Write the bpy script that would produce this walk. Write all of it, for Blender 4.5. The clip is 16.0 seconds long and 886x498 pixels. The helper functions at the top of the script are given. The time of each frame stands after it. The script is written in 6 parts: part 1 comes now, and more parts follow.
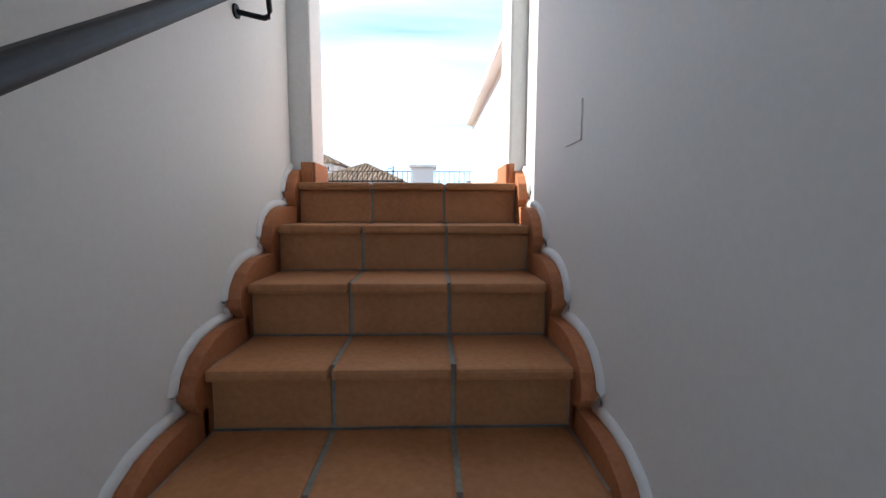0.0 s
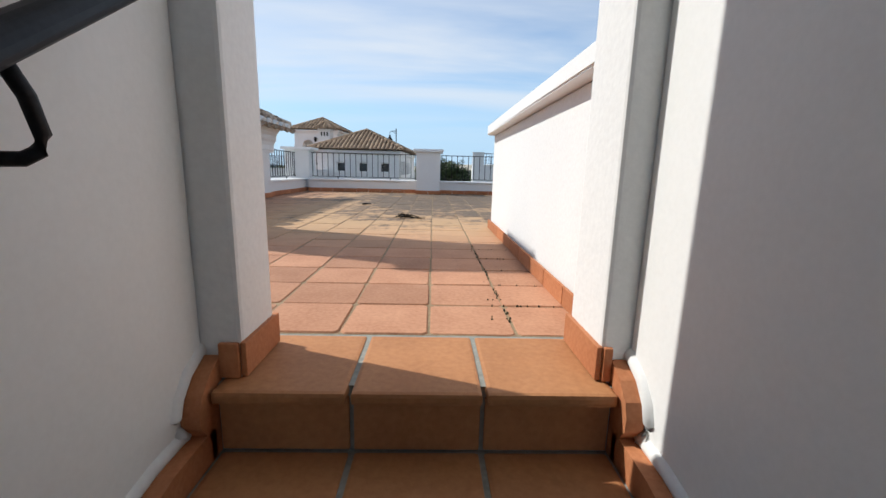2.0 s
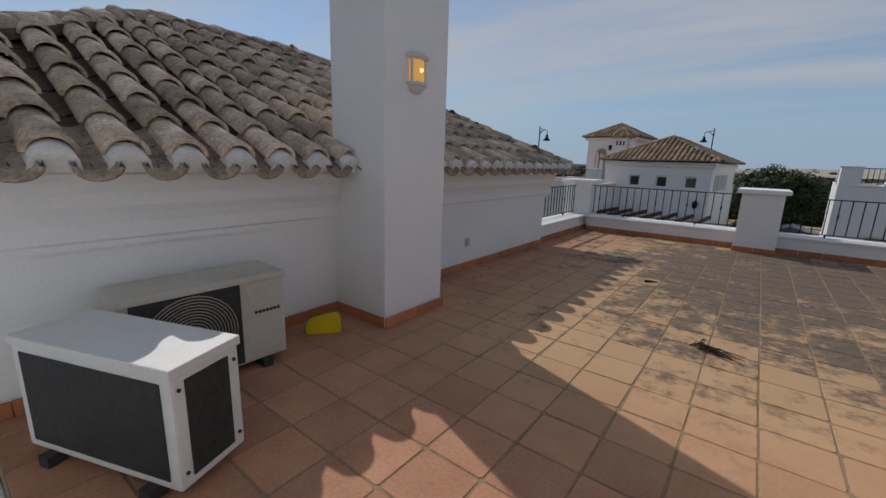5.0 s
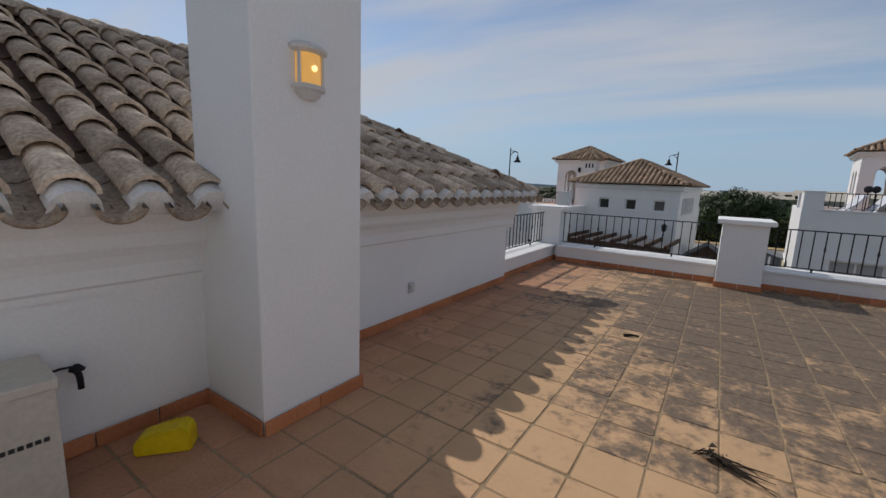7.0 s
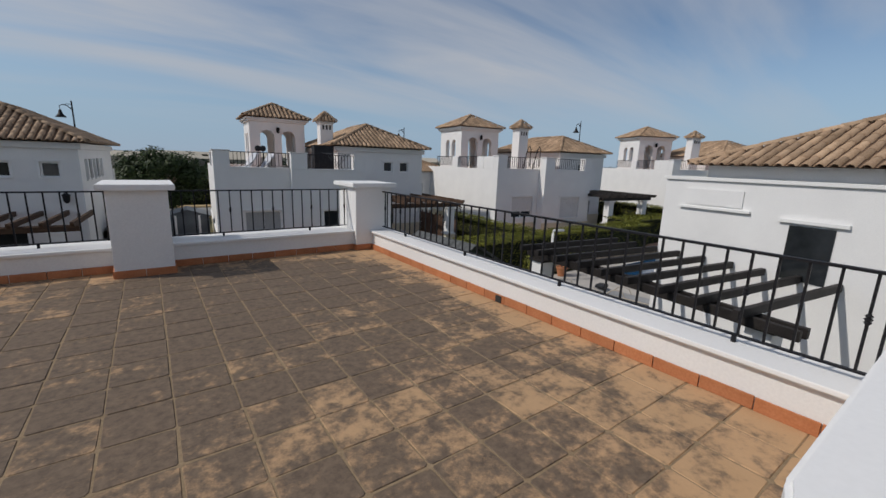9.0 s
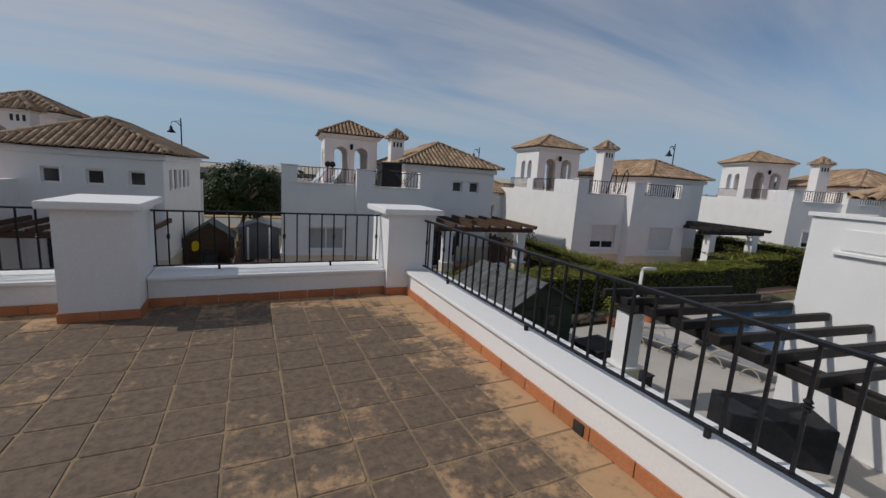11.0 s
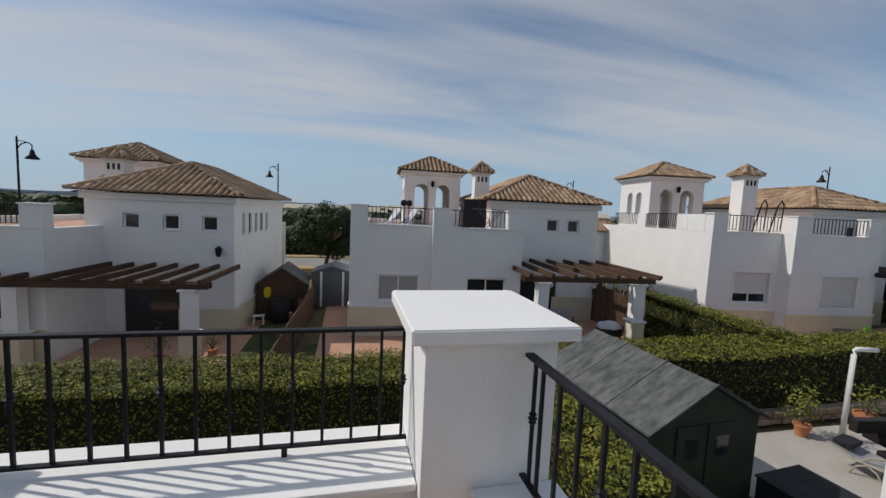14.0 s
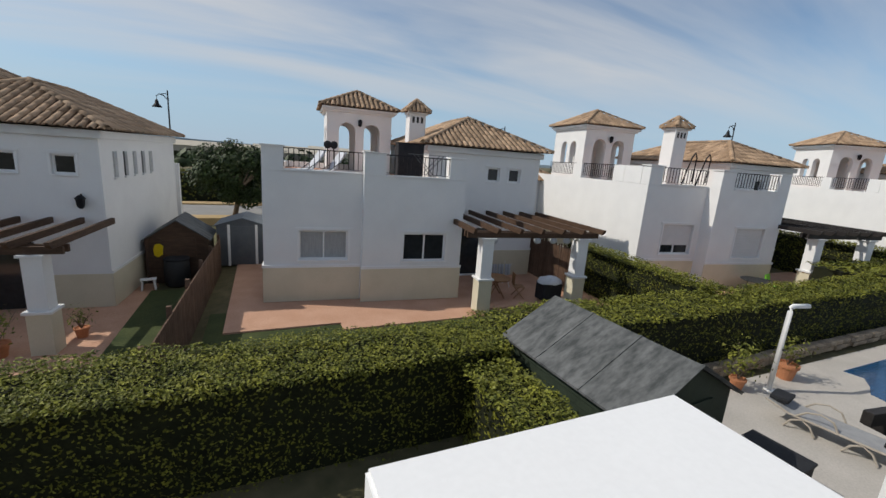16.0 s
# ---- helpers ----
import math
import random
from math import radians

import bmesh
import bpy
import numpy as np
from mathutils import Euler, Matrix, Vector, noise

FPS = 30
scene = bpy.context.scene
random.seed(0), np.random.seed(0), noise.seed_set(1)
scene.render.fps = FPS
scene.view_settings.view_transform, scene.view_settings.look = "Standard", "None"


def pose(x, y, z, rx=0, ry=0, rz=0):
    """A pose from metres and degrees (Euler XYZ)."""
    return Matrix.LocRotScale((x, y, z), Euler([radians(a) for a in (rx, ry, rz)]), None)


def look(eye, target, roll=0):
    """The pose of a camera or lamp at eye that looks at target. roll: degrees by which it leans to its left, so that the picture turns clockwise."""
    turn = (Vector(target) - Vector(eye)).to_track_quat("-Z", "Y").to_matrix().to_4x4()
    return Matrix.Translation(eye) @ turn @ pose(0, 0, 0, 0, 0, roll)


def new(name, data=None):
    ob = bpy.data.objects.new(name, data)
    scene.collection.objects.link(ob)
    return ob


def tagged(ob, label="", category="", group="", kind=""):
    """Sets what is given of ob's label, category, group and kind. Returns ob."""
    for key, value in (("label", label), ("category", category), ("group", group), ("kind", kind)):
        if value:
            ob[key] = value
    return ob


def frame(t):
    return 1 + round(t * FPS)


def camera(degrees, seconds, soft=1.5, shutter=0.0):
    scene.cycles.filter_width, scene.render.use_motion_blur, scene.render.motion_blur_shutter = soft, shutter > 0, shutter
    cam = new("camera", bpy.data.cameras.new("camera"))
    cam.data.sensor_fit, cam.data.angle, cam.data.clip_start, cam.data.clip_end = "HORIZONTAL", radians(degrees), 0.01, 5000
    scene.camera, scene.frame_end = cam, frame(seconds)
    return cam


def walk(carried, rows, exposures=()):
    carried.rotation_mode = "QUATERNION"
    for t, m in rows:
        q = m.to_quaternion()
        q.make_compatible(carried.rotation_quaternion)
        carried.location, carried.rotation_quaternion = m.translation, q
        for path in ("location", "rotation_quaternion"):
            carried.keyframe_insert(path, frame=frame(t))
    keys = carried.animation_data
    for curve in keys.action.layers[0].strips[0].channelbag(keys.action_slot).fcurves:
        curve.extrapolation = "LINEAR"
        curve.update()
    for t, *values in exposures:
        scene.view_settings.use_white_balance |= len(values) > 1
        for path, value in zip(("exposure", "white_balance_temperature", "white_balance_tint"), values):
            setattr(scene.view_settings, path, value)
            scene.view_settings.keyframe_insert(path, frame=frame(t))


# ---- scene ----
cam = camera(95.2, 16.0)
PATH = [
    (0, (0.063, 0.161, -0.131), (0.125, 2.151, -0.322), 0.2),
    (0.5, (0.060, 0.415, 0.069), (0.114, 2.407, -0.104), -0.7),
    (1, (0.055, 0.702, 0.232), (0.082, 2.693, 0.049), 0.1),
    (1.5, (0.031, 0.944, 0.392), (-0.008, 2.929, 0.155), -0),
    (2, (-0.014, 1.176, 0.558), (0.041, 3.139, 0.177), 1.4),
    (2.5, (-0.030, 1.437, 0.757), (-0.019, 3.411, 0.435), -0.4),
    (3, (-0.063, 1.700, 0.874), (0.088, 3.672, 0.576), 2.3),
    (3.5, (-0.074, 1.887, 1.039), (-0.189, 3.863, 0.746), 1.1),
    (4, (-0.094, 2.126, 1.152), (-0.471, 4.062, 0.821), 0.8),
    (4.5, (-0.142, 2.272, 1.267), (-0.921, 4.077, 0.898), 0.9),
    (4.7, (-0.168, 2.344, 1.292), (-1.128, 4.052, 0.887), 1.4),
    (5.75, (-0.360, 2.720, 1.380), (-1.796, 4.059, 0.998), 2.2),
    (6.8, (-0.511, 3.282, 1.416), (-1.761, 4.810, 1.097), 3.5),
    (7, (-0.501, 3.440, 1.417), (-1.601, 5.077, 1.091), 2.2),
    (7.5, (-0.516, 3.919, 1.406), (-1.165, 5.788, 1.118), 1.7),
    (8, (-0.413, 4.396, 1.385), (-0.467, 6.372, 1.077), 2.8),
    (8.5, (-0.236, 4.854, 1.361), (0.330, 6.737, 0.996), 2.6),
    (8.7, (-0.158, 5.005, 1.366), (0.713, 6.761, 0.968), 1.9),
    (9.7, (0.360, 5.700, 1.370), (1.671, 7.156, 0.971), 2.6),
    (10.8, (0.954, 6.322, 1.393), (1.951, 8.019, 1.039), 3.6),
    (11, (1.057, 6.497, 1.405), (1.914, 8.272, 1.067), 3.8),
    (11.5, (1.242, 6.914, 1.421), (1.893, 8.779, 1.108), 4.2),
    (12, (1.418, 7.353, 1.436), (1.882, 9.277, 1.146), 3.8),
    (12.5, (1.607, 7.804, 1.454), (1.852, 9.765, 1.149), 2.7),
    (13, (1.802, 8.328, 1.462), (2.062, 10.298, 1.240), 3.2),
    (13.5, (2.014, 8.832, 1.483), (2.351, 10.798, 1.338), 2),
    (14, (2.194, 9.410, 1.502), (2.647, 11.349, 1.316), 2.6),
    (14.5, (2.286, 9.939, 1.526), (2.904, 11.832, 1.338), 2.9),
    (15, (2.365, 10.404, 1.534), (3.052, 12.274, 1.361), 2.6),
    (15.5, (2.347, 10.844, 1.498), (3.113, 12.667, 1.195), 2.9),
    (16, (2.300, 11.164, 1.536), (3.103, 12.945, 1.106), 4.2),
]
walk(cam, [(t, look(eye, target, roll)) for t, eye, target, roll in PATH],
     exposures=[(0, 1.9, 6400, 7), (0.5, 1.82, 6400, 7), (1.0, 1.58, 6400, 7), (1.5, 1.25, 6450, 7), (2.0, 0.86, 6500, 7), (2.5, 0.38, 6500, 8), (3.0, 0.02, 6500, 9), (3.5, -0.32, 6500, 10), (4.0, -0.2, 6600, 11), (4.7, -0.1, 6700, 11), (7.0, 0.14, 6800, 11), (8.5, 0.06, 6800, 11), (11.0, -0.12, 6800, 11), (12.5, -0.02, 6800, 11), (14.0, 0.15, 6950, 10), (15.0, 0.25, 6950, 9), (16.0, 0.36, 6950, 9)])

# ---- light ----
SUN_AZ, SUN_EL = (-0.935, 0.355), 43.5
sun_rot = math.atan2(SUN_AZ[0], SUN_AZ[1])
world = bpy.data.worlds.new("sky")
scene.world = world
world.use_nodes = True
wn, wl = world.node_tree.nodes, world.node_tree.links
wn.clear()
w_out = wn.new("ShaderNodeOutputWorld")
w_bg = wn.new("ShaderNodeBackground")
w_bg.inputs["Strength"].default_value = 0.090
w_sky = wn.new("ShaderNodeTexSky")
w_sky.sky_type, w_sky.sun_disc = "NISHITA", False
w_sky.sun_elevation, w_sky.sun_rotation = radians(SUN_EL), sun_rot
w_sky.air_density, w_sky.dust_density, w_sky.ozone_density = 1.0, 0.1, 3.0
# thin streaky cirrus over the blue: stretched noise on a flat cloud layer overhead
w_co = wn.new("ShaderNodeTexCoord")
w_sep = wn.new("ShaderNodeSeparateXYZ")
wl.new(w_co.outputs["Generated"], w_sep.inputs[0])
w_add = wn.new("ShaderNodeMath"); w_add.operation = "ADD"; w_add.inputs[1].default_value = 0.16
wl.new(w_sep.outputs["Z"], w_add.inputs[0])
w_max = wn.new("ShaderNodeMath"); w_max.operation = "MAXIMUM"; w_max.inputs[1].default_value = 0.05
wl.new(w_add.outputs[0], w_max.inputs[0])
w_cmb = wn.new("ShaderNodeCombineXYZ")
for axis in ("X", "Y"):
    w_div = wn.new("ShaderNodeMath"); w_div.operation = "DIVIDE"
    wl.new(w_sep.outputs[axis], w_div.inputs[0]); wl.new(w_max.outputs[0], w_div.inputs[1])
    wl.new(w_div.outputs[0], w_cmb.inputs[axis])
w_map = wn.new("ShaderNodeMapping")
w_map.inputs["Rotation"].default_value = (0, 0, radians(22))
w_map.inputs["Scale"].default_value = (0.30, 1.15, 1.0)
w_map.inputs["Location"].default_value = (0.35, 0.62, 0.0)
wl.new(w_cmb.outputs[0], w_map.inputs["Vector"])
w_noise = wn.new("ShaderNodeTexNoise")
w_noise.inputs["Scale"].default_value, w_noise.inputs["Detail"].default_value = 1.0, 7.0
w_noise.inputs["Roughness"].default_value, w_noise.inputs["Distortion"].default_value = 0.5, 0.35
wl.new(w_map.outputs[0], w_noise.inputs["Vector"])
w_ramp = wn.new("ShaderNodeValToRGB")
w_ramp.color_ramp.elements[0].position, w_ramp.color_ramp.elements[1].position = 0.38, 0.60
wl.new(w_noise.outputs[0], w_ramp.inputs[0])
w_amt = wn.new("ShaderNodeMath"); w_amt.operation = "MULTIPLY"; w_amt.inputs[1].default_value = 0.85
wl.new(w_ramp.outputs[0], w_amt.inputs[0])
# cirrus thins out towards the skyline
w_low = wn.new("ShaderNodeMapRange")
w_low.inputs["From Min"].default_value, w_low.inputs["From Max"].default_value = 0.05, 0.2
wl.new(w_sep.outputs["Z"], w_low.inputs["Value"])
w_amt2 = wn.new("ShaderNodeMath"); w_amt2.operation = "MULTIPLY"
wl.new(w_amt.outputs[0], w_amt2.inputs[0]); wl.new(w_low.outputs[0], w_amt2.inputs[1])
w_mix = wn.new("ShaderNodeMix"); w_mix.data_type = "RGBA"
wl.new(w_amt2.outputs[0], w_mix.inputs["Factor"])
# pale blue haze low over the land
w_hz = wn.new("ShaderNodeMapRange"); w_hz.interpolation_type = "SMOOTHSTEP"
w_hz.inputs["From Min"].default_value, w_hz.inputs["From Max"].default_value = 0.0, 0.30
w_hz.inputs["To Min"].default_value, w_hz.inputs["To Max"].default_value = 0.85, 0.0
wl.new(w_sep.outputs["Z"], w_hz.inputs["Value"])
w_haze = wn.new("ShaderNodeMix"); w_haze.data_type = "RGBA"
wl.new(w_hz.outputs[0], w_haze.inputs["Factor"])
wl.new(w_sky.outputs[0], w_haze.inputs["A"])
w_haze.inputs["B"].default_value = (2.6, 4.0, 5.9, 1)
wl.new(w_haze.outputs["Result"], w_mix.inputs["A"])
w_mix.inputs["B"].default_value = (4.9, 5.2, 5.75, 1)
wl.new(w_mix.outputs["Result"], w_bg.inputs["Color"])
wl.new(w_bg.outputs[0], w_out.inputs[0])

sun = new("sun", bpy.data.lights.new("sun", "SUN"))
sun.data.energy, sun.data.angle, sun.data.color = 2.35, radians(0.6), (1.0, 0.965, 0.92)
flat = math.cos(radians(SUN_EL))
sun_dir = Vector((SUN_AZ[0], SUN_AZ[1], 0)).normalized() * flat + Vector((0, 0, math.sin(radians(SUN_EL))))
sun.matrix_world = look(sun_dir * 60, (0, 0, 0))
scene.view_settings.exposure = 0.0


# ---- materials ----
def mat(name, c1, c2, rough=0.8, scale=3.0, fine=40.0, bump=0.15, vary=0.0, metal=0.0, mix=0.5, stretch=(1, 1, 1), spec=0.3, island=False):
    """A surface with two scales of colour variation and a fine relief, in world metres."""
    m = bpy.data.materials.new(name)
    m.use_nodes = True
    n, l = m.node_tree.nodes, m.node_tree.links
    b = n["Principled BSDF"]
    b.inputs["Roughness"].default_value, b.inputs["Metallic"].default_value = rough, metal
    b.inputs["Specular IOR Level"].default_value = spec
    geo = n.new("ShaderNodeNewGeometry")
    mp = n.new("ShaderNodeMapping"); mp.inputs["Scale"].default_value = stretch
    l.new(geo.outputs["Position"], mp.inputs["Vector"])
    big = n.new("ShaderNodeTexNoise"); big.inputs["Scale"].default_value = scale; big.inputs["Detail"].default_value = 5
    small = n.new("ShaderNodeTexNoise"); small.inputs["Scale"].default_value = fine; small.inputs["Detail"].default_value = 4
    l.new(mp.outputs[0], big.inputs["Vector"]); l.new(mp.outputs[0], small.inputs["Vector"])
    ma = n.new("ShaderNodeMath"); ma.operation = "MULTIPLY_ADD"; ma.inputs[1].default_value = mix
    half = n.new("ShaderNodeMath"); half.operation = "MULTIPLY"; half.inputs[1].default_value = 1 - mix
    l.new(big.outputs[0], half.inputs[0]); l.new(small.outputs[0], ma.inputs[0]); l.new(half.outputs[0], ma.inputs[2])
    ramp = n.new("ShaderNodeValToRGB")
    ramp.color_ramp.elements[0].position, ramp.color_ramp.elements[1].position = 0.36, 0.64
    ramp.color_ramp.elements[0].color, ramp.color_ramp.elements[1].color = (*c1, 1), (*c2, 1)
    l.new(ma.outputs[0], ramp.inputs[0])
    colour = ramp.outputs[0]
    if vary:
        hsv = n.new("ShaderNodeHueSaturation")
        if island:
            rnd = geo.outputs["Random Per Island"]
        else:
            info = n.new("ShaderNodeObjectInfo"); rnd = info.outputs["Random"]
        r = n.new("ShaderNodeMapRange"); r.inputs["To Min"].default_value, r.inputs["To Max"].default_value = 1 - vary, 1 + vary
        l.new(rnd, r.inputs["Value"]); l.new(r.outputs[0], hsv.inputs["Value"]); l.new(colour, hsv.inputs["Color"])
        colour = hsv.outputs[0]
    l.new(colour, b.inputs["Base Color"])
    if bump:
        bp = n.new("ShaderNodeBump"); bp.inputs["Strength"].default_value = bump; bp.inputs["Distance"].default_value = 0.01
        l.new(small.outputs[0], bp.inputs["Height"]); l.new(bp.outputs[0], b.inputs["Normal"])
    return m


def floor_tile_material():
    """Terracotta tiles, with black mould and lichen in patches over the open part of the terrace."""
    m = mat("terracotta_floor", (0.37, 0.175, 0.10), (0.48, 0.25, 0.15), 0.75, 5, 60, 0.12, vary=0.16)
    n, l = m.node_tree.nodes, m.node_tree.links
    b = n["Principled BSDF"]
    base = b.inputs["Base Color"].links[0].from_socket
    geo = n.new("ShaderNodeNewGeometry")
    info = n.new("ShaderNodeObjectInfo")
    sep = n.new("ShaderNodeSeparateXYZ"); l.new(geo.outputs["Position"], sep.inputs[0])
    big = n.new("ShaderNodeTexNoise"); big.inputs["Scale"].default_value = 0.9; big.inputs["Detail"].default_value = 3
    mid = n.new("ShaderNodeTexNoise"); mid.inputs["Scale"].default_value = 4.6; mid.inputs["Detail"].default_value = 7; mid.inputs["Roughness"].default_value = 0.65
    l.new(geo.outputs["Position"], big.inputs["Vector"]); l.new(geo.outputs["Position"], mid.inputs["Vector"])

    def op(kind, a, c, clamp=False):
        q = n.new("ShaderNodeMath"); q.operation = kind; q.use_clamp = clamp
        for i, v in enumerate((a, c)):
            if isinstance(v, (int, float)):
                q.inputs[i].default_value = v
            else:
                l.new(v, q.inputs[i])
        return q.outputs[0]

    def band(axis, lo, hi):
        r = n.new("ShaderNodeMapRange"); r.interpolation_type = "SMOOTHSTEP"
        r.inputs["From Min"].default_value, r.inputs["From Max"].default_value = lo, hi
        l.new(sep.outputs[axis], r.inputs["Value"])
        return r.outputs[0]
    # lichen: the damp middle of the terrace
    zone = op("MULTIPLY", op("MULTIPLY", band("Y", 4.4, 7.0), band("X", -2.3, -0.3)), op("MULTIPLY", band("X", 3.0, 2.0), band("Y", 11.3, 10.3)))
    amount = op("ADD", op("MULTIPLY", zone, 0.70), op("MULTIPLY", op("SUBTRACT", big.outputs[0], 0.5), 0.7))
    amount = op("ADD", amount, op("MULTIPLY", op("MULTIPLY", band("Y", 6.9, 8.6), band("X", 2.9, 2.1)), 0.30))
    amount = op("ADD", amount, op("MULTIPLY", op("SUBTRACT", mid.outputs[0], 0.5), 2.1))
    small = n.new("ShaderNodeTexNoise"); small.inputs["Scale"].default_value = 15; small.inputs["Detail"].default_value = 6; small.inputs["Roughness"].default_value = 0.7
    l.new(geo.outputs["Position"], small.inputs["Vector"])
    amount = op("ADD", amount, op("MULTIPLY", op("SUBTRACT", small.outputs[0], 0.5), 1.5))
    amount = op("ADD", amount, op("MULTIPLY", op("SUBTRACT", info.outputs["Random"], 0.5), 0.46))
    r = n.new("ShaderNodeMapRange"); r.interpolation_type = "SMOOTHSTEP"
    r.inputs["From Min"].default_value, r.inputs["From Max"].default_value = 0.18, 0.82
    r.inputs["To Max"].default_value = 0.86
    l.new(amount, r.inputs["Value"])
    dark = n.new("ShaderNodeMix"); dark.data_type = "RGBA"
    l.new(op("MULTIPLY", r.outputs[0], band("Y", 3.9, 5.4)), dark.inputs["Factor"])
    # yellowish tone of sunlit tiles put into their colour, between the black patches
    sun_yel = n.new("ShaderNodeMix"); sun_yel.data_type = "RGBA"
    l.new(op("MULTIPLY", band("Y", 3.6, 5.4), op("MULTIPLY", band("X", -3.2, -1.2), 0.62)), sun_yel.inputs["Factor"])
    l.new(base, sun_yel.inputs["A"]); sun_yel.inputs["B"].default_value = (0.55, 0.385, 0.21, 1)
    l.new(sun_yel.outputs["Result"], dark.inputs["A"])
    # the crust itself is mottled: near-black to pale brown, with worn flecks
    fleck = n.new("ShaderNodeTexNoise"); fleck.inputs["Scale"].default_value = 19; fleck.inputs["Detail"].default_value = 6; fleck.inputs["Roughness"].default_value = 0.7
    l.new(geo.outputs["Position"], fleck.inputs["Vector"])
    crust = n.new("ShaderNodeValToRGB")
    crust.color_ramp.elements[0].position, crust.color_ramp.elements[1].position = 0.34, 0.70
    crust.color_ramp.elements[0].color, crust.color_ramp.elements[1].color = (0.042, 0.039, 0.038, 1), (0.155, 0.12, 0.09, 1)
    l.new(fleck.outputs[0], crust.inputs[0]); l.new(crust.outputs[0], dark.inputs["B"])
    l.new(dark.outputs["Result"], b.inputs["Base Color"])
    return m


WHITE = mat("white_render", (0.74, 0.74, 0.735), (0.81, 0.81, 0.80), 0.85, 1.2, 55, 0.10)
WHITE_PAINT = mat("white_paint", (0.80, 0.80, 0.79), (0.84, 0.84, 0.83), 0.55, 2, 70, 0.04)
CREAM = mat("cream_plinth", (0.60, 0.55, 0.41), (0.68, 0.62, 0.48), 0.85, 1.5, 40, 0.1)
TERRA = mat("terracotta", (0.40, 0.145, 0.062), (0.50, 0.205, 0.095), 0.7, 6, 70, 0.1, vary=0.12)
STEP = mat("step_terracotta", (0.38, 0.165, 0.07), (0.48, 0.225, 0.10), 0.62, 4, 50, 0.08, vary=0.06)
FLOOR_TILE = floor_tile_material()
GROUT = mat("grout", (0.215, 0.155, 0.095), (0.32, 0.235, 0.145), 0.95, 4, 60, 0.2)
GROUT_GREY = mat("stair_grout", (0.22, 0.225, 0.205), (0.32, 0.32, 0.29), 0.9, 8, 60, 0.2)
ROOF_TILE = mat("roof_tile", (0.29, 0.22, 0.165), (0.68, 0.56, 0.44), 0.85, 7, 45, 0.4, vary=0.34)
ROOF_FAR = mat("roof_tile_far", (0.30, 0.20, 0.125), (0.47, 0.33, 0.22), 0.85, 1.6, 30, 0.2, vary=0.3, island=True)
# clay darkened for deck and pans: shade in the channels is in the colour
ROOF_PAN_SHADED = mat("roof_pan_shaded", (0.10, 0.065, 0.045), (0.20, 0.125, 0.08), 0.9, 6, 45, 0.3)
MORTAR = mat("white_mortar", (0.62, 0.61, 0.59), (0.78, 0.77, 0.75), 0.9, 9, 60, 0.3)
IRON = mat("black_iron", (0.008, 0.008, 0.010), (0.02, 0.02, 0.023), 0.5, 20, 120, 0.06, spec=0.18)
DARK_WOOD = mat("dark_wood", (0.05, 0.028, 0.018), (0.11, 0.065, 0.04), 0.7, 3, 50, 0.2, stretch=(1, 1, 6))
BLACK_WOOD = mat("black_wood", (0.012, 0.010, 0.010), (0.03, 0.026, 0.024), 0.6, 3, 50, 0.15)
BROWN_FENCE = mat("brown_fence", (0.10, 0.06, 0.04), (0.18, 0.11, 0.075), 0.8, 3, 40, 0.2, vary=0.2)
SHED_GREEN = mat("dark_green_boards", (0.018, 0.028, 0.018), (0.035, 0.05, 0.033), 0.7, 3, 40, 0.15)
SHED_ROOF = mat("grey_felt", (0.045, 0.05, 0.05), (0.14, 0.145, 0.145), 0.7, 2.6, 9, 0.1, mix=0.3, stretch=(1, 2.5, 1))
METAL_GREY = mat("grey_sheet_metal", (0.10, 0.115, 0.13), (0.15, 0.165, 0.18), 0.5, 2, 30, 0.03, metal=0.3)
LEAF = mat("hedge_leaf", (0.05, 0.066, 0.010), (0.235, 0.235, 0.030), 0.6, 2.5, 22, 0.0, vary=0.4, island=True)
LEAF_DARK = mat("tree_leaf", (0.018, 0.035, 0.010), (0.05, 0.075, 0.020), 0.6, 2, 20, 0.0, vary=0.4, island=True)
# near-black: the shade deep among the leaves is put into the core's colour
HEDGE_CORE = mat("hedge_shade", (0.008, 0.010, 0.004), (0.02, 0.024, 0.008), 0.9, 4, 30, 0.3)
BARK = mat("bark", (0.10, 0.075, 0.055), (0.19, 0.15, 0.115), 0.9, 5, 40, 0.4)
GRASS = mat("lawn", (0.03, 0.045, 0.014), (0.075, 0.09, 0.03), 0.9, 1.1, 25, 0.4)
GROUND = mat("dry_ground", (0.075, 0.075, 0.035), (0.17, 0.14, 0.075), 0.95, 0.12, 3, 0.2)
ASPHALT = mat("pale_road", (0.24, 0.235, 0.225), (0.30, 0.295, 0.28), 0.9, 0.8, 20, 0.1)
KERB = mat("ochre_paving", (0.42, 0.30, 0.15), (0.52, 0.38, 0.21), 0.9, 1.2, 20, 0.1)
PATIO = mat("patio_terracotta", (0.48, 0.27, 0.175), (0.58, 0.35, 0.245), 0.8, 1.5, 20, 0.06)
POOLSIDE = mat("poolside_concrete", (0.40, 0.375, 0.34), (0.50, 0.47, 0.43), 0.85, 1.2, 30, 0.06)
WATER = mat("pool_water", (0.01, 0.05, 0.12), (0.015, 0.07, 0.16), 0.05, 1, 8, 0.2, spec=0.5)
STONE = mat("rubble_stone", (0.22, 0.17, 0.12), (0.40, 0.33, 0.25), 0.9, 6, 40, 0.3, vary=0.25)
GLASS_DARK = mat("dark_window_glass", (0.016, 0.019, 0.022), (0.03, 0.034, 0.038), 0.08, 1, 5, 0.0, spec=0.6)
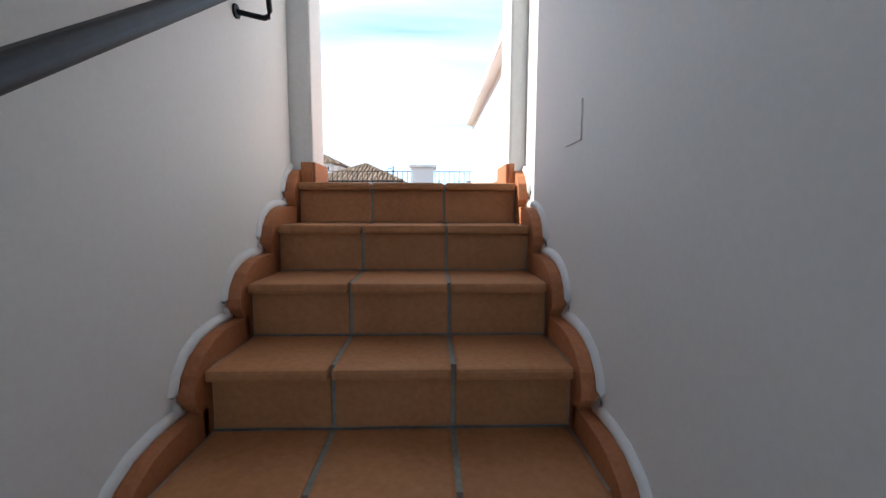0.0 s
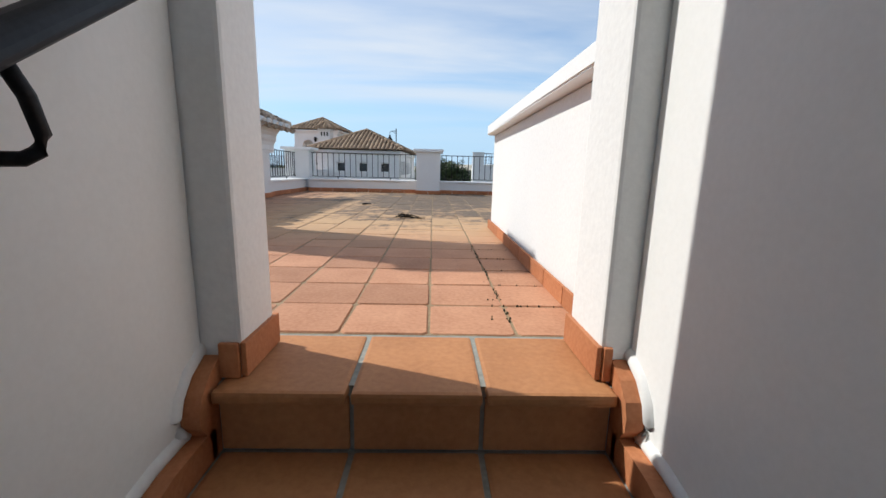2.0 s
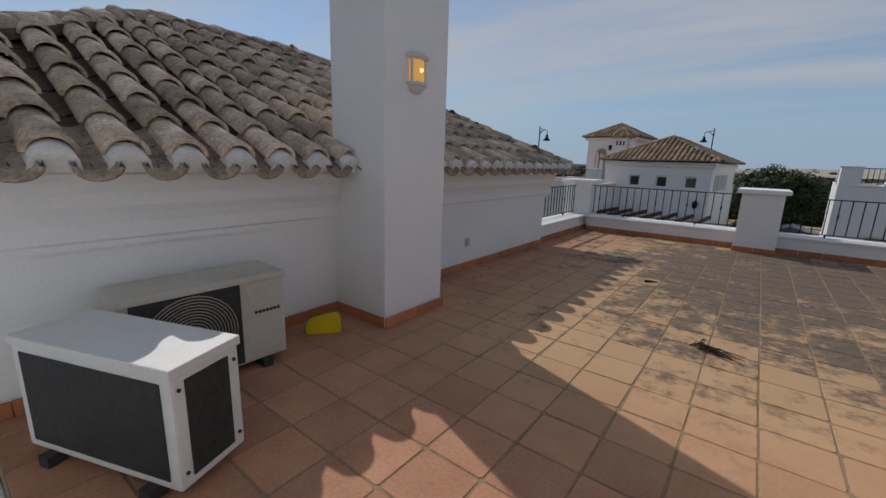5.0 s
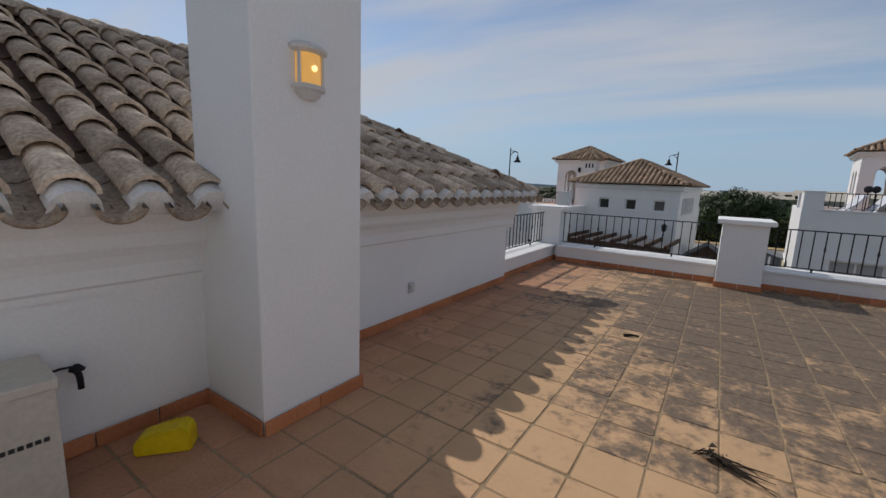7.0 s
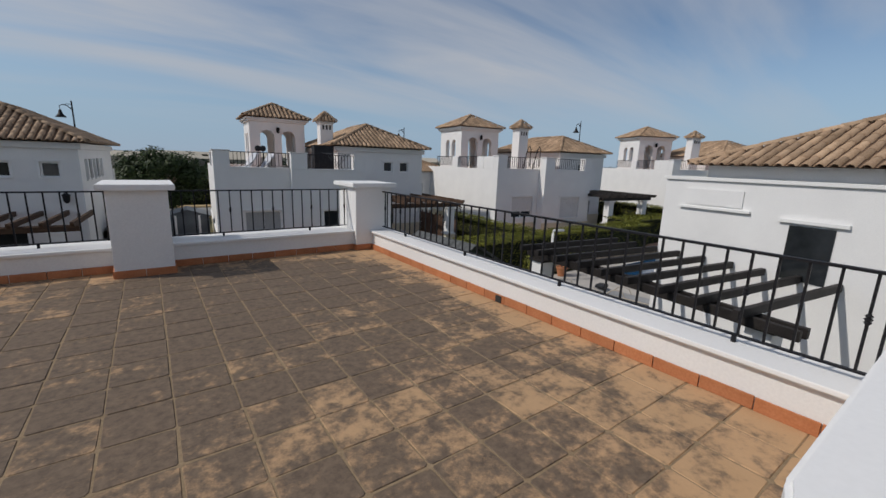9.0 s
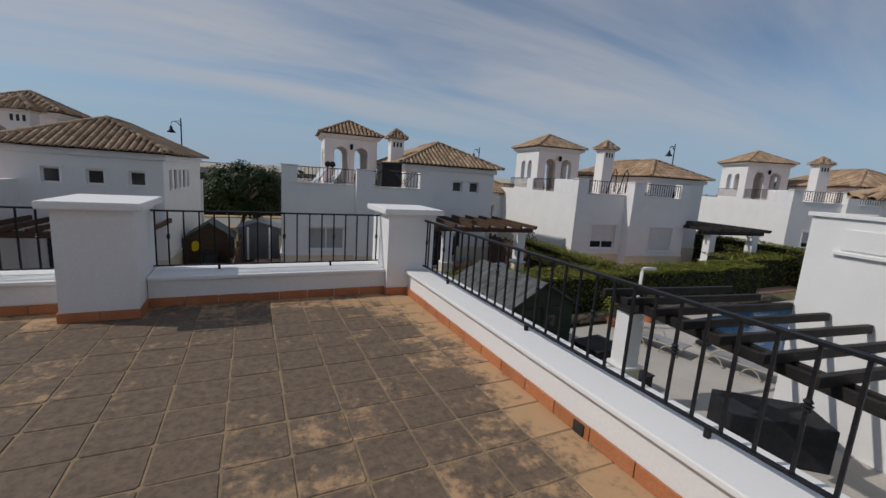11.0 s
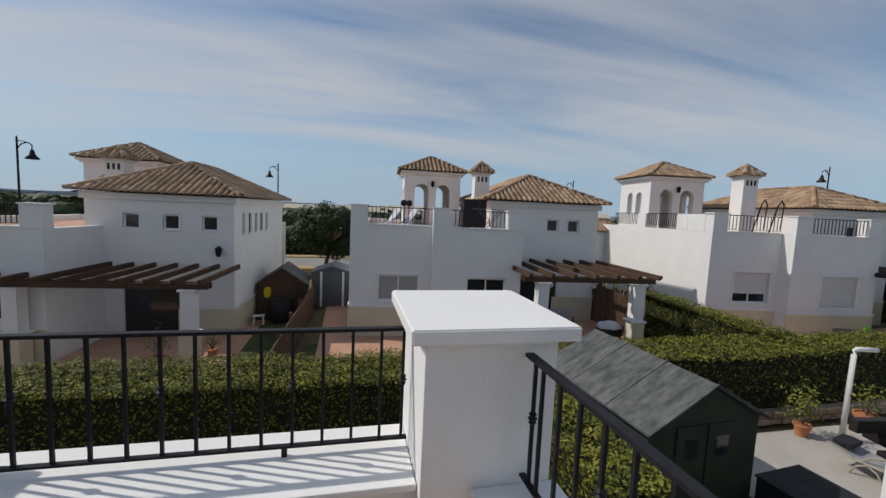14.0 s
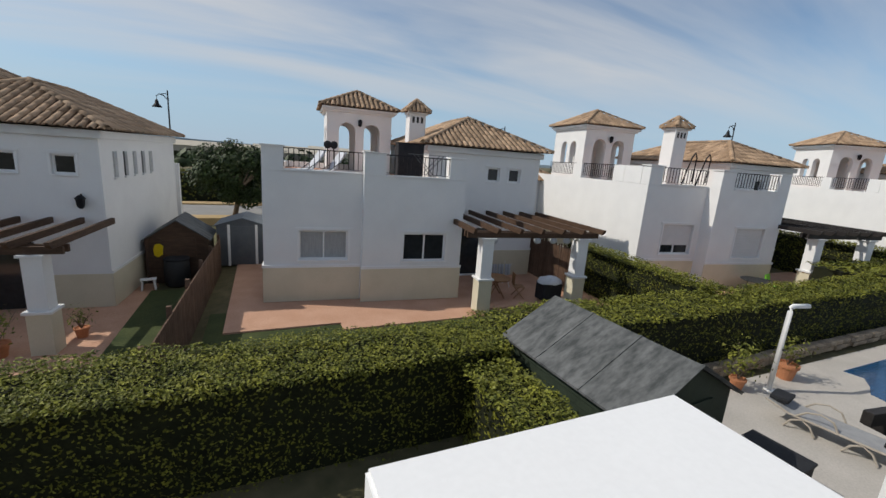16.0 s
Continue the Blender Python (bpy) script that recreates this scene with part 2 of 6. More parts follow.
CURTAIN = mat("grey_curtain", (0.30, 0.31, 0.31), (0.42, 0.43, 0.43), 0.9, 9, 40, 0.1, stretch=(4, 4, 0.3))
SHUTTER = mat("grey_shutter", (0.60, 0.60, 0.60), (0.66, 0.66, 0.66), 0.6, 3, 40, 0.02)
AC_CREAM = mat("aged_cream_metal", (0.46, 0.43, 0.37), (0.56, 0.53, 0.46), 0.5, 3, 40, 0.03)
AC_WHITE = mat("off_white_metal", (0.62, 0.62, 0.60), (0.70, 0.70, 0.68), 0.4, 4, 40, 0.02)
AC_DARK = mat("dark_grille", (0.02, 0.02, 0.02), (0.045, 0.045, 0.045), 0.6, 30, 150, 0.3)
YELLOW = mat("yellow_plastic", (0.62, 0.44, 0.008), (0.72, 0.53, 0.012), 0.45, 6, 40, 0.02)
CLAY_POT = mat("clay_pot", (0.42, 0.17, 0.08), (0.52, 0.23, 0.12), 0.8, 6, 40, 0.1)
BLACK_CLOTH = mat("black_cover", (0.012, 0.013, 0.016), (0.028, 0.03, 0.034), 0.75, 4, 40, 0.15)
GREY_MESH = mat("grey_sling", (0.24, 0.245, 0.25), (0.32, 0.325, 0.33), 0.7, 6, 90, 0.1)
TAUPE = mat("taupe_frame", (0.33, 0.29, 0.24), (0.42, 0.38, 0.32), 0.5, 6, 40, 0.02)
LAMP_WHITE = mat("lamp_grey_white", (0.55, 0.55, 0.54), (0.63, 0.63, 0.62), 0.45, 8, 60, 0.03)
BLUE = mat("blue_plastic", (0.01, 0.16, 0.55), (0.02, 0.22, 0.65), 0.4, 6, 40, 0.0)
LIME = mat("lime_plastic", (0.15, 0.50, 0.03), (0.2, 0.6, 0.05), 0.4, 6, 40, 0.0)
LINEN = mat("pale_linen", (0.50, 0.52, 0.56), (0.62, 0.64, 0.68), 0.9, 6, 40, 0.2)
TEAK = mat("teak", (0.24, 0.12, 0.05), (0.34, 0.18, 0.085), 0.6, 5, 60, 0.1)
TWIG = mat("dead_twig", (0.02, 0.016, 0.012), (0.055, 0.042, 0.03), 0.9, 12, 80, 0.3)
MOSS = mat("black_moss", (0.02, 0.02, 0.012), (0.05, 0.045, 0.025), 0.95, 12, 80, 0.4)
PALE_HOUSE = mat("pale_far_wall", (0.42, 0.38, 0.31), (0.50, 0.46, 0.38), 0.9, 0.5, 10, 0.0)
# land in blue-grey: the haze of distance is put into its colour
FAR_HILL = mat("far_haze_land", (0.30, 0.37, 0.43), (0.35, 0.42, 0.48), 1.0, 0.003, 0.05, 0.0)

AMBER = bpy.data.materials.new("amber_lamp_glass")
AMBER.use_nodes = True
_b = AMBER.node_tree.nodes["Principled BSDF"]
_b.inputs["Base Color"].default_value = (0.62, 0.36, 0.10, 1)
_b.inputs["Roughness"].default_value = 0.35
_b.inputs["Emission Color"].default_value = (1.0, 0.52, 0.12, 1)
_b.inputs["Emission Strength"].default_value = 0.35
BULB = bpy.data.materials.new("lit_bulb")
BULB.use_nodes = True
_b = BULB.node_tree.nodes["Principled BSDF"]
_b.inputs["Emission Color"].default_value = (1.0, 0.62, 0.22, 1)
_b.inputs["Emission Strength"].default_value = 1.3


# ---- mesh helpers ----
def part(name, bm, material, parent=None, label="", smooth=False):
    me = bpy.data.meshes.new(name)
    bmesh.ops.recalc_face_normals(bm, faces=bm.faces)
    if smooth:
        for f in bm.faces:
            f.smooth = True
    bm.to_mesh(me)
    bm.free()
    me.materials.append(material)
    ob = new(name, me)
    if parent is not None:
        ob.parent = parent
    if label:
        ob["label"] = label
    return ob


def box(bm, x0, x1, y0, y1, z0, z1, bevel=0.0):
    vs = [bm.verts.new((x, y, z)) for x in (x0, x1) for y in (y0, y1) for z in (z0, z1)]
    fs = [bm.faces.new([vs[i] for i in q]) for q in ((0, 1, 3, 2), (4, 6, 7, 5), (0, 4, 5, 1), (2, 3, 7, 6), (0, 2, 6, 4), (1, 5, 7, 3))]
    if bevel:
        es = {e for f in fs for e in f.edges}
        bmesh.ops.bevel(bm, geom=list(es), offset=bevel, segments=2, affect="EDGES", profile=0.6)
    return vs


def tube(bm, pts, r, seg=8, closed_ends=True, r2=None):
    """A round bar along points, tapering to r2."""
    rings = []
    pts = [Vector(p) for p in pts]
    for i, p in enumerate(pts):
        d = (pts[min(i + 1, len(pts) - 1)] - pts[max(i - 1, 0)]).normalized()
        a = d.orthogonal().normalized() if abs(d.z) > 0.99 else d.cross(Vector((0, 0, 1))).normalized()
        b = d.cross(a)
        rr = r if r2 is None else r + (r2 - r) * i / (len(pts) - 1)
        rings.append([bm.verts.new(p + (a * math.cos(k * math.tau / seg) + b * math.sin(k * math.tau / seg)) * rr) for k in range(seg)])
    for u, v in zip(rings, rings[1:]):
        for k in range(seg):
            bm.faces.new((u[k], u[(k + 1) % seg], v[(k + 1) % seg], v[k]))
    if closed_ends:
        bm.faces.new(rings[0][::-1]); bm.faces.new(rings[-1])


def lathe(bm, profile, seg=20, at=(0, 0, 0)):
    """A turned shape from (radius, height) pairs."""
    rings = [[bm.verts.new((at[0] + max(r, 1e-4) * math.cos(k * math.tau / seg), at[1] + max(r, 1e-4) * math.sin(k * math.tau / seg), at[2] + z)) for k in range(seg)] for r, z in profile]
    for u, v in zip(rings, rings[1:]):
        for k in range(seg):
            bm.faces.new((u[k], u[(k + 1) % seg], v[(k + 1) % seg], v[k]))
    bm.faces.new(rings[0][::-1]); bm.faces.new(rings[-1])


def prism(bm, outline, axis, a, b):
    """An outline of (u, v) pairs drawn out along axis from a to b."""
    def at(u, v, w):
        return {"x": (w, u, v), "y": (u, w, v), "z": (u, v, w)}[axis]
    p = [bm.verts.new(at(u, v, a)) for u, v in outline]
    q = [bm.verts.new(at(u, v, b)) for u, v in outline]
    bm.faces.new(p); bm.faces.new(q[::-1])
    for i in range(len(p)):
        j = (i + 1) % len(p)
        bm.faces.new((p[i], q[i], q[j], p[j]))


def empty(name, m=None, **tags):
    ob = new(name)
    ob.empty_display_size = 0.2
    if m is not None:
        ob.matrix_world = m
    return tagged(ob, **tags)


def single(name, bm, material, label, category, kind="", group="", smooth=False):
    return tagged(part(name, bm, material, smooth=smooth), label, category, group, kind)


def arch_wall(bm, x0, x1, y0, y1, z0, z1, arches):
    """A wall along x with round-headed openings (centre, width, sill, spring)."""
    xs = {x0, x1}
    for c, w, sill, spring in arches:
        xs |= {c - w / 2 * math.cos(math.pi * i / 12) for i in range(13)}
    xs = sorted(xs)
    for a, b in zip(xs, xs[1:]):
        mid = (a + b) / 2
        hit = [q for q in arches if abs(mid - q[0]) < q[1] / 2]
        if not hit:
            prism(bm, [(a, z0), (b, z0), (b, z1), (a, z1)], "y", y0, y1)
        else:
            c, w, sill, spring = hit[0]
            za = spring + math.sqrt(max(0, (w / 2) ** 2 - (a - c) ** 2))
            zb = spring + math.sqrt(max(0, (w / 2) ** 2 - (b - c) ** 2))
            prism(bm, [(a, za), (b, zb), (b, z1), (a, z1)], "y", y0, y1)
            if sill > z0:
                prism(bm, [(a, z0), (b, z0), (b, sill), (a, sill)], "y", y0, y1)
    bmesh.ops.remove_doubles(bm, verts=bm.verts, dist=1e-4)


def holed_wall(bm, x0, x1, y0, y1, z0, z1, holes):
    """A wall along x with square openings (xa, xb, za, zb)."""
    xs = sorted({x0, x1, *[h[0] for h in holes], *[h[1] for h in holes]})
    for a, b in zip(xs, xs[1:]):
        zs = z0
        for h in sorted([h for h in holes if h[0] <= a and h[1] >= b], key=lambda q: q[2]):
            box(bm, a, b, y0, y1, zs, h[2]); zs = h[3]
        box(bm, a, b, y0, y1, zs, z1)
    bmesh.ops.remove_doubles(bm, verts=bm.verts, dist=1e-4)


def barrel(bm, p, along, across, up, length, r0, r1, seg=6, thick=0.014, deep=False):
    """A half-round clay tile from p, its axis along, opening away from up (or towards it if deep)."""
    sgn = -1 if deep else 1
    rows = []
    for d, r in ((0, r0), (length, r1)):
        for rr in (r, r - thick):
            rows.append([bm.verts.new(p + along * d + across * (rr * math.cos(math.pi * k / seg)) + up * (sgn * rr * 0.8 * math.sin(math.pi * k / seg))) for k in range(seg + 1)])
    o0, i0, o1, i1 = rows
    for k in range(seg):
        bm.faces.new((o0[k], o0[k + 1], o1[k + 1], o1[k]))
        bm.faces.new((i0[k], i0[k + 1], o0[k + 1], o0[k]))
    if thick > 0.02:
        for k in range(seg):
            bm.faces.new((i0[k], i1[k], i1[k + 1], i0[k + 1]))


def hip_faces(x0, x1, y0, y1, z, slope):
    """The four slopes of a hip roof: eave corner, eave direction, inward direction, eave length."""
    return [((x0, y0, z), (1, 0, 0), (0, 1, 0), x1 - x0), ((x1, y0, z), (0, 1, 0), (-1, 0, 0), y1 - y0),
            ((x1, y1, z), (-1, 0, 0), (0, -1, 0), x1 - x0), ((x0, y1, z), (0, -1, 0), (1, 0, 0), y1 - y0)]


def hip_roof(x0, x1, y0, y1, z, slope, parent, pitch=0.24, row=0.42, name="roof"):
    """A hip roof with its deck, barrel tiles in courses and ridge tiles, as parts of parent."""
    half = min(x1 - x0, y1 - y0) / 2
    bm = bmesh.new()
    e = [bm.verts.new(p) for p in ((x0, y0, z), (x1, y0, z), (x1, y1, z), (x0, y1, z))]
    if x1 - x0 <= y1 - y0:
        r = [bm.verts.new(((x0 + x1) / 2, y0 + half, z + slope * half)), bm.verts.new(((x0 + x1) / 2, y1 - half + 1e-3, z + slope * half))]
        fs = ((e[0], e[1], r[0]), (e[1], e[2], r[1], r[0]), (e[2], e[3], r[1]), (e[3], e[0], r[0], r[1]))
        hips = [(e[0], r[0]), (e[1], r[0]), (e[2], r[1]), (e[3], r[1]), (r[0], r[1])]
    else:
        r = [bm.verts.new((x0 + half, (y0 + y1) / 2, z + slope * half)), bm.verts.new((x1 - half, (y0 + y1) / 2, z + slope * half))]
        fs = ((e[0], e[1], r[1], r[0]), (e[1], e[2], r[1]), (e[2], e[3], r[0], r[1]), (e[3], e[0], r[0]))
        hips = [(e[0], r[0]), (e[1], r[1]), (e[2], r[1]), (e[3], r[0]), (r[0], r[1])]
    for f in fs:
        bm.faces.new(f)
    bm.faces.new(e[::-1])
    lines = [(a.co.copy(), b.co.copy()) for a, b in hips]
    roof = part(name, bm, ROOF_PAN_SHADED, parent, "clay barrel-tile hip roof")
    bm = bmesh.new()
    k = math.sqrt(1 + slope * slope)
    for c, ex, ey, length in hip_faces(x0, x1, y0, y1, z, slope):
        c, ex, ey = Vector(c), Vector(ex), Vector(ey)
        along = (ey + Vector((0, 0, slope))) / k
        up = ex.cross(along).normalized()
        n = max(2, round(length / pitch))
        for i in range(n):
            s = (i + 0.5) * length / n
            reach = min(s, length - s, half)
            d = -0.05
            while d < reach - 0.05:
                step = min(row, reach - d)
                barrel(bm, c + ex * s + along * (d * k) + up * (0.01 + random.uniform(0, 0.012)), along, ex, up, step * k + 0.03, 0.095, 0.075, seg=4)
                d += row
    for f in bm.faces:
        f.smooth = True
    t = part("roof_tiles", bm, ROOF_FAR, roof, "weathered sandy clay barrel tiles")
    t["kind"] = "stuff"
    bm = bmesh.new()
    for a, b in lines:
        d = b - a
        if d.length < 0.1:
            continue
        along = d.normalized(); across = along.cross(Vector((0, 0, 1))).normalized(); up = across.cross(along)
        m = max(1, int(d.length / 0.4))
        for i in range(m):
            barrel(bm, a + d * (i / m) + up * 0.05, along, across, up, d.length / m + 0.03, 0.11, 0.09, seg=5)
    for f in bm.faces:
        f.smooth = True
    part("ridge_tiles", bm, ROOF_FAR, roof)["kind"] = "stuff"
    return roof


def railing(parent_name, a, b, z0, z1, label, pitch=0.135, r=0.007, legs=True, group="terrace railings", detail=True, parent=None):
    """An iron railing from a to b (x, y): top and bottom rail, upright bars, knots on some bars, feet."""
    a, b = Vector((*a, 0)), Vector((*b, 0))
    d = b - a
    along = d.normalized()
    across = Vector((-along.y, along.x, 0))
    thing = empty(parent_name, label=label, category="railing", group=group) if parent is None else parent

    def bar(bm, p, q, w, h):
        vs = []
        for c in (p, q):
            for s, t in ((-1, -1), (1, -1), (1, 1), (-1, 1)):
                ax = across if (q - p).z == 0 else along
                o = Vector((0, 0, 1)) if (q - p).z == 0 else across
                vs.append(bm.verts.new(c + ax * (s * w) + o * (t * h)))
        for i in range(4):
            j = (i + 1) % 4
            bm.faces.new((vs[i], vs[j], vs[4 + j], vs[4 + i]))
        bm.faces.new(vs[:4][::-1]); bm.faces.new(vs[4:])
    up = Vector((0, 0, 1))
    bm = bmesh.new(); bar(bm, a + up * z1, b + up * z1, 0.02 if detail else 0.025, 0.008 if detail else 0.015)
    part("top_rail", bm, IRON, thing)
    bm = bmesh.new(); bar(bm, a + up * z0, b + up * z0, 0.014, 0.006)
    part("bottom_rail", bm, IRON, thing)
    n = max(2, round(d.length / pitch))
    if not detail:
        bm = bmesh.new()
        for i in range(n + 1):
            p = a + d * (i / n)
            bar(bm, p + up * z0, p + up * z1, 0.011, 0.011)
        part("baluster_infill", bm, IRON, thing)["kind"] = "stuff"
        return thing
    first = None
    for i in range(n + 1):
        p = a + d * min(max(i / n, 0.012), 0.988)
        if first is None:
            bm = bmesh.new()
            o = Vector((0, 0, 0))
            bar(bm, o + up * z0, o + up * z1, r, r)
            first = part("bar", bm, IRON, thing)
            ob = first
        else:
            ob = new("bar", first.data); ob.parent = thing
        ob.location = p
        if i % 4 == 1:
            bm = bmesh.new()
            lathe(bm, [(0.008, -0.03), (0.018, -0.018), (0.011, -0.008), (0.022, 0), (0.011, 0.008), (0.018, 0.018), (0.008, 0.03)], 8)
            part("knot", bm, IRON, ob).location = (0, 0, (z0 + z1) / 2 + 0.02)
    if legs:
        m = max(1, round(d.length / 1.3))
        for i in range(m):
            bm = bmesh.new()
            p = a + d * ((i + 0.5) / m)
            bar(bm, p + up * (z0 - legs), p + up * z0, 0.012, 0.012)
            part("foot", bm, IRON, thing)
    return thing


# ---- ground and distance ----
GZ = -3.45


def ground_height(x, y):
    t = min(1, max(0, (1.5 - x) / 2.5))
    return GZ - 0.36 * t * t * (3 - 2 * t)


def build_ground():
    bm = bmesh.new()
    xs = [-3000, -600, -120, -60, -30, -10, -4, -2, -1, -0.5, 0, 0.5, 1, 1.5, 3, 10, 30, 60, 120, 600, 3000]
    ys = [-2000, -300, -60, -20, -6, 0, 12, 20, 30, 45, 60, 120, 400, 1500, 4500]
    grid = [[bm.verts.new((x, y, ground_height(x, 0) - 0.02)) for x in xs] for y in ys]
    for u, v in zip(grid, grid[1:]):
        for i in range(len(xs) - 1):
            bm.faces.new((u[i], u[i + 1], v[i + 1], v[i]))
    single("ground", bm, GROUND, "dry grassy ground reaching to the horizon", "ground", "structure")


build_ground()


def slab(name, x0, x1, y0, y1, z0, z1, material, label, category, bevel=0.0):
    bm = bmesh.new(); box(bm, x0, x1, y0, y1, z0, z1, bevel)
    return single(name, bm, material, label, category, "structure")


slab("road", -80, 60, 43.0, 49.0, -3.9, -3.43, ASPHALT, "pale grey asphalt road behind the houses", "road")
slab("pavement", -80, 60, 49.0, 50.4, -3.9, -3.32, KERB, "ochre pavement with a raised kerb along the road", "pavement", 0.02)
slab("pavement_near", -80, 60, 41.6, 43.0, -3.9, -3.33, KERB, "ochre pavement with a raised kerb behind the gardens", "pavement", 0.02)
slab("lawn", 0.75, 9.6, 18.4, 24.2, -3.7, GZ + 0.0, GRASS, "shaded lawn with bare patches beside the patio", "lawn")
slab("lawn_beside_fence", -1.4, 0.2, 19.0, 27.5, -4.0, -3.66, GRASS, "narrow shaded lawn beside the wooden fence", "lawn")
slab("patio_neighbour", 1.2, 13.8, 22.6, 30.0, -3.7, GZ + 0.05, PATIO, "terracotta tiled patio round the neighbouring house", "patio")
slab("patio_neighbour_edge", 4.3, 9.0, 22.1, 22.6, -3.7, GZ + 0.05, PATIO, "terracotta tiled patio border", "patio")
slab("patio_beside_fence", -12, -1.4, 21.5, 28.6, -4.1, -3.74, PATIO, "terracotta tiled patio under the pergola", "patio")
slab("poolside", 9.4, 32, 6.0, 16.6, -3.7, GZ + 0.06, POOLSIDE, "pale concrete paving round the pool", "paving")
slab("garden_soil", -14, 9.4, 12.0, 18.6, -3.9, GZ + 0.02, GROUND, "dark soil strip under the hedge", "soil")
slab("patio_far", 13.9, 34, 17.9, 24.0, -3.7, GZ + 0.02, PATIO, "terracotta tiled patio behind the hedge", "patio")


def far_hills():
    bm = bmesh.new()
    random.seed(4)
    pts = []
    for i in range(81):
        a = radians(-85 + 170 * i / 80)
        h = 12 + 10 * noise.noise(Vector((i * 0.13, 3.1, 0))) + 5 * noise.noise(Vector((i * 0.5, 7.0, 0)))
        pts.append((2600 * math.sin(a), 2600 * math.cos(a), h))
    top = [bm.verts.new(p) for p in pts]
    bot = [bm.verts.new((x, y, -30)) for x, y, z in pts]
    for i in range(80):
        bm.faces.new((bot[i], bot[i + 1], top[i + 1], top[i]))
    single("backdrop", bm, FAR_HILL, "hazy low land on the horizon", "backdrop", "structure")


far_hills()

# ---- our house: stair well ----
RISE, RUN = 0.192, 0.284
XL, XR = -0.62, 0.53


def stair_walls():
    bm = bmesh.new(); box(bm, XL - 0.35, XL, -3.2, 2.19, -2.6, 0.97)
    single("wall_stair_left", bm, WHITE_PAINT, "white rendered stair wall below a ledge", "wall", "structure")
    bm = bmesh.new(); box(bm, XL - 0.35, XL + 0.035, -3.2, 2.19, 0.973, 1.03, 0.008)
    single("trim_ledge", bm, WHITE, "white rounded ledge along the stair wall", "ledge", "structure")
    bm = bmesh.new(); box(bm, XL - 0.35, XL - 0.09, -3.2, 2.19, 1.033, 3.4)
    single("wall_stair_upper", bm, WHITE_PAINT, "white rendered upper stair wall", "wall", "structure")
    bm = bmesh.new(); box(bm, XR + 0.003, XR + 0.30, -3.2, 2.19, -2.6, 3.4)
    single("wall_stair_right", bm, WHITE_PAINT, "white rendered stair wall with a flush hatch", "wall", "structure")
    bm = bmesh.new(); box(bm, XL - 0.55, XR + 0.5, -3.6, 2.45, 3.403, 3.6)
    single("ceiling", bm, WHITE_PAINT, "white ceiling over the stairs", "ceiling", "structure")
    for name, x0, x1, y1 in (("door_jamb_left", XL - 0.35, -0.512, 2.405), ("door_jamb_right", 0.450, XR + 0.30, 2.44)):
        bm = bmesh.new(); box(bm, x0, x1, 2.193, y1, -0.4, 3.4, 0.012)
        single(name, bm, WHITE, "white rendered jamb of the roof opening", "jamb", "structure")


stair_walls()


def build_steps():
    thing = empty("stairs", kind="structure", label="terracotta tiled steps with grey joints", category="stairs")
    w = (XR - XL - 0.10) / 3
    for k in range(0, 13):
        y, z = 2.12 - RUN * k, -RISE * k
        bm = bmesh.new()
        box(bm, XL, XR, y + 0.044, y + RUN + 0.10 if k else 2.498, z - RISE - 0.05, z - 0.006)
        part("step_core", bm, GROUT_GREY, thing)
        for j in range(3):
            x0 = XL + 0.05 + j * w + 0.006
            x1 = XL + 0.05 + (j + 1) * w - 0.006
            bm = bmesh.new(); box(bm, x0, x1, y - 0.008, (y + RUN + 0.03) if k else 2.48, z - 0.036, z, 0.012)
            part("tread_tile", bm, STEP, thing)
            bm = bmesh.new(); box(bm, x0, x1, y + 0.034, y + 0.06, z - RISE + 0.002, z - 0.036, 0.003)
            part("riser_tile", bm, STEP, thing)
    # curved skirting boards with a wave at each step
    for side, xa, xb in ((1, XL + 0.002, XL + 0.05), (-1, XR - 0.05, XR - 0.002)):
        for k in range(0, 13):
            y, z = 2.12 - RUN * k, -RISE * k
            pts = [(y + RUN + 0.02, z - RISE - 0.05), (y + RUN + 0.02, z + 0.078), (y + 0.13, z + 0.074), (y + 0.07, z + 0.062), (y + 0.01, z + 0.034), (y - 0.03, z - 0.005), (y - 0.045, z - 0.045), (y - 0.042, z - 0.08), (y - 0.022, z - 0.108), (y - 0.005, z - 0.135), (y, z - RISE - 0.20), (y + 0.03, z - RISE - 0.20)]
            if k == 0:
                pts = [(2.188, z - RISE), (2.188, z + 0.064)] + pts[4:]
            bm = bmesh.new(); prism(bm, pts, "x", xa, xb)
            part("skirting", bm, TERRA, thing)
        # rounded white plaster lips that follow the skirting
        for k in range(0, 12):
            y, z = 2.12 - RUN * k, -RISE * k
            curve = [(y + 0.28, z + 0.088), (y + 0.14, z + 0.086), (y + 0.065, z + 0.074), (y, z + 0.044), (y - 0.042, z - 0.002), (y - 0.058, z - 0.045), (y - 0.053, z - 0.085), (y - 0.03, z - 0.115)]
            bm = bmesh.new()
            xx = XL - 0.008 if side > 0 else XR + 0.008
            tube(bm, [(xx, a, b) for a, b in curve], 0.022, 8)
            part("plaster_lip", bm, WHITE, thing, smooth=True)


build_steps()


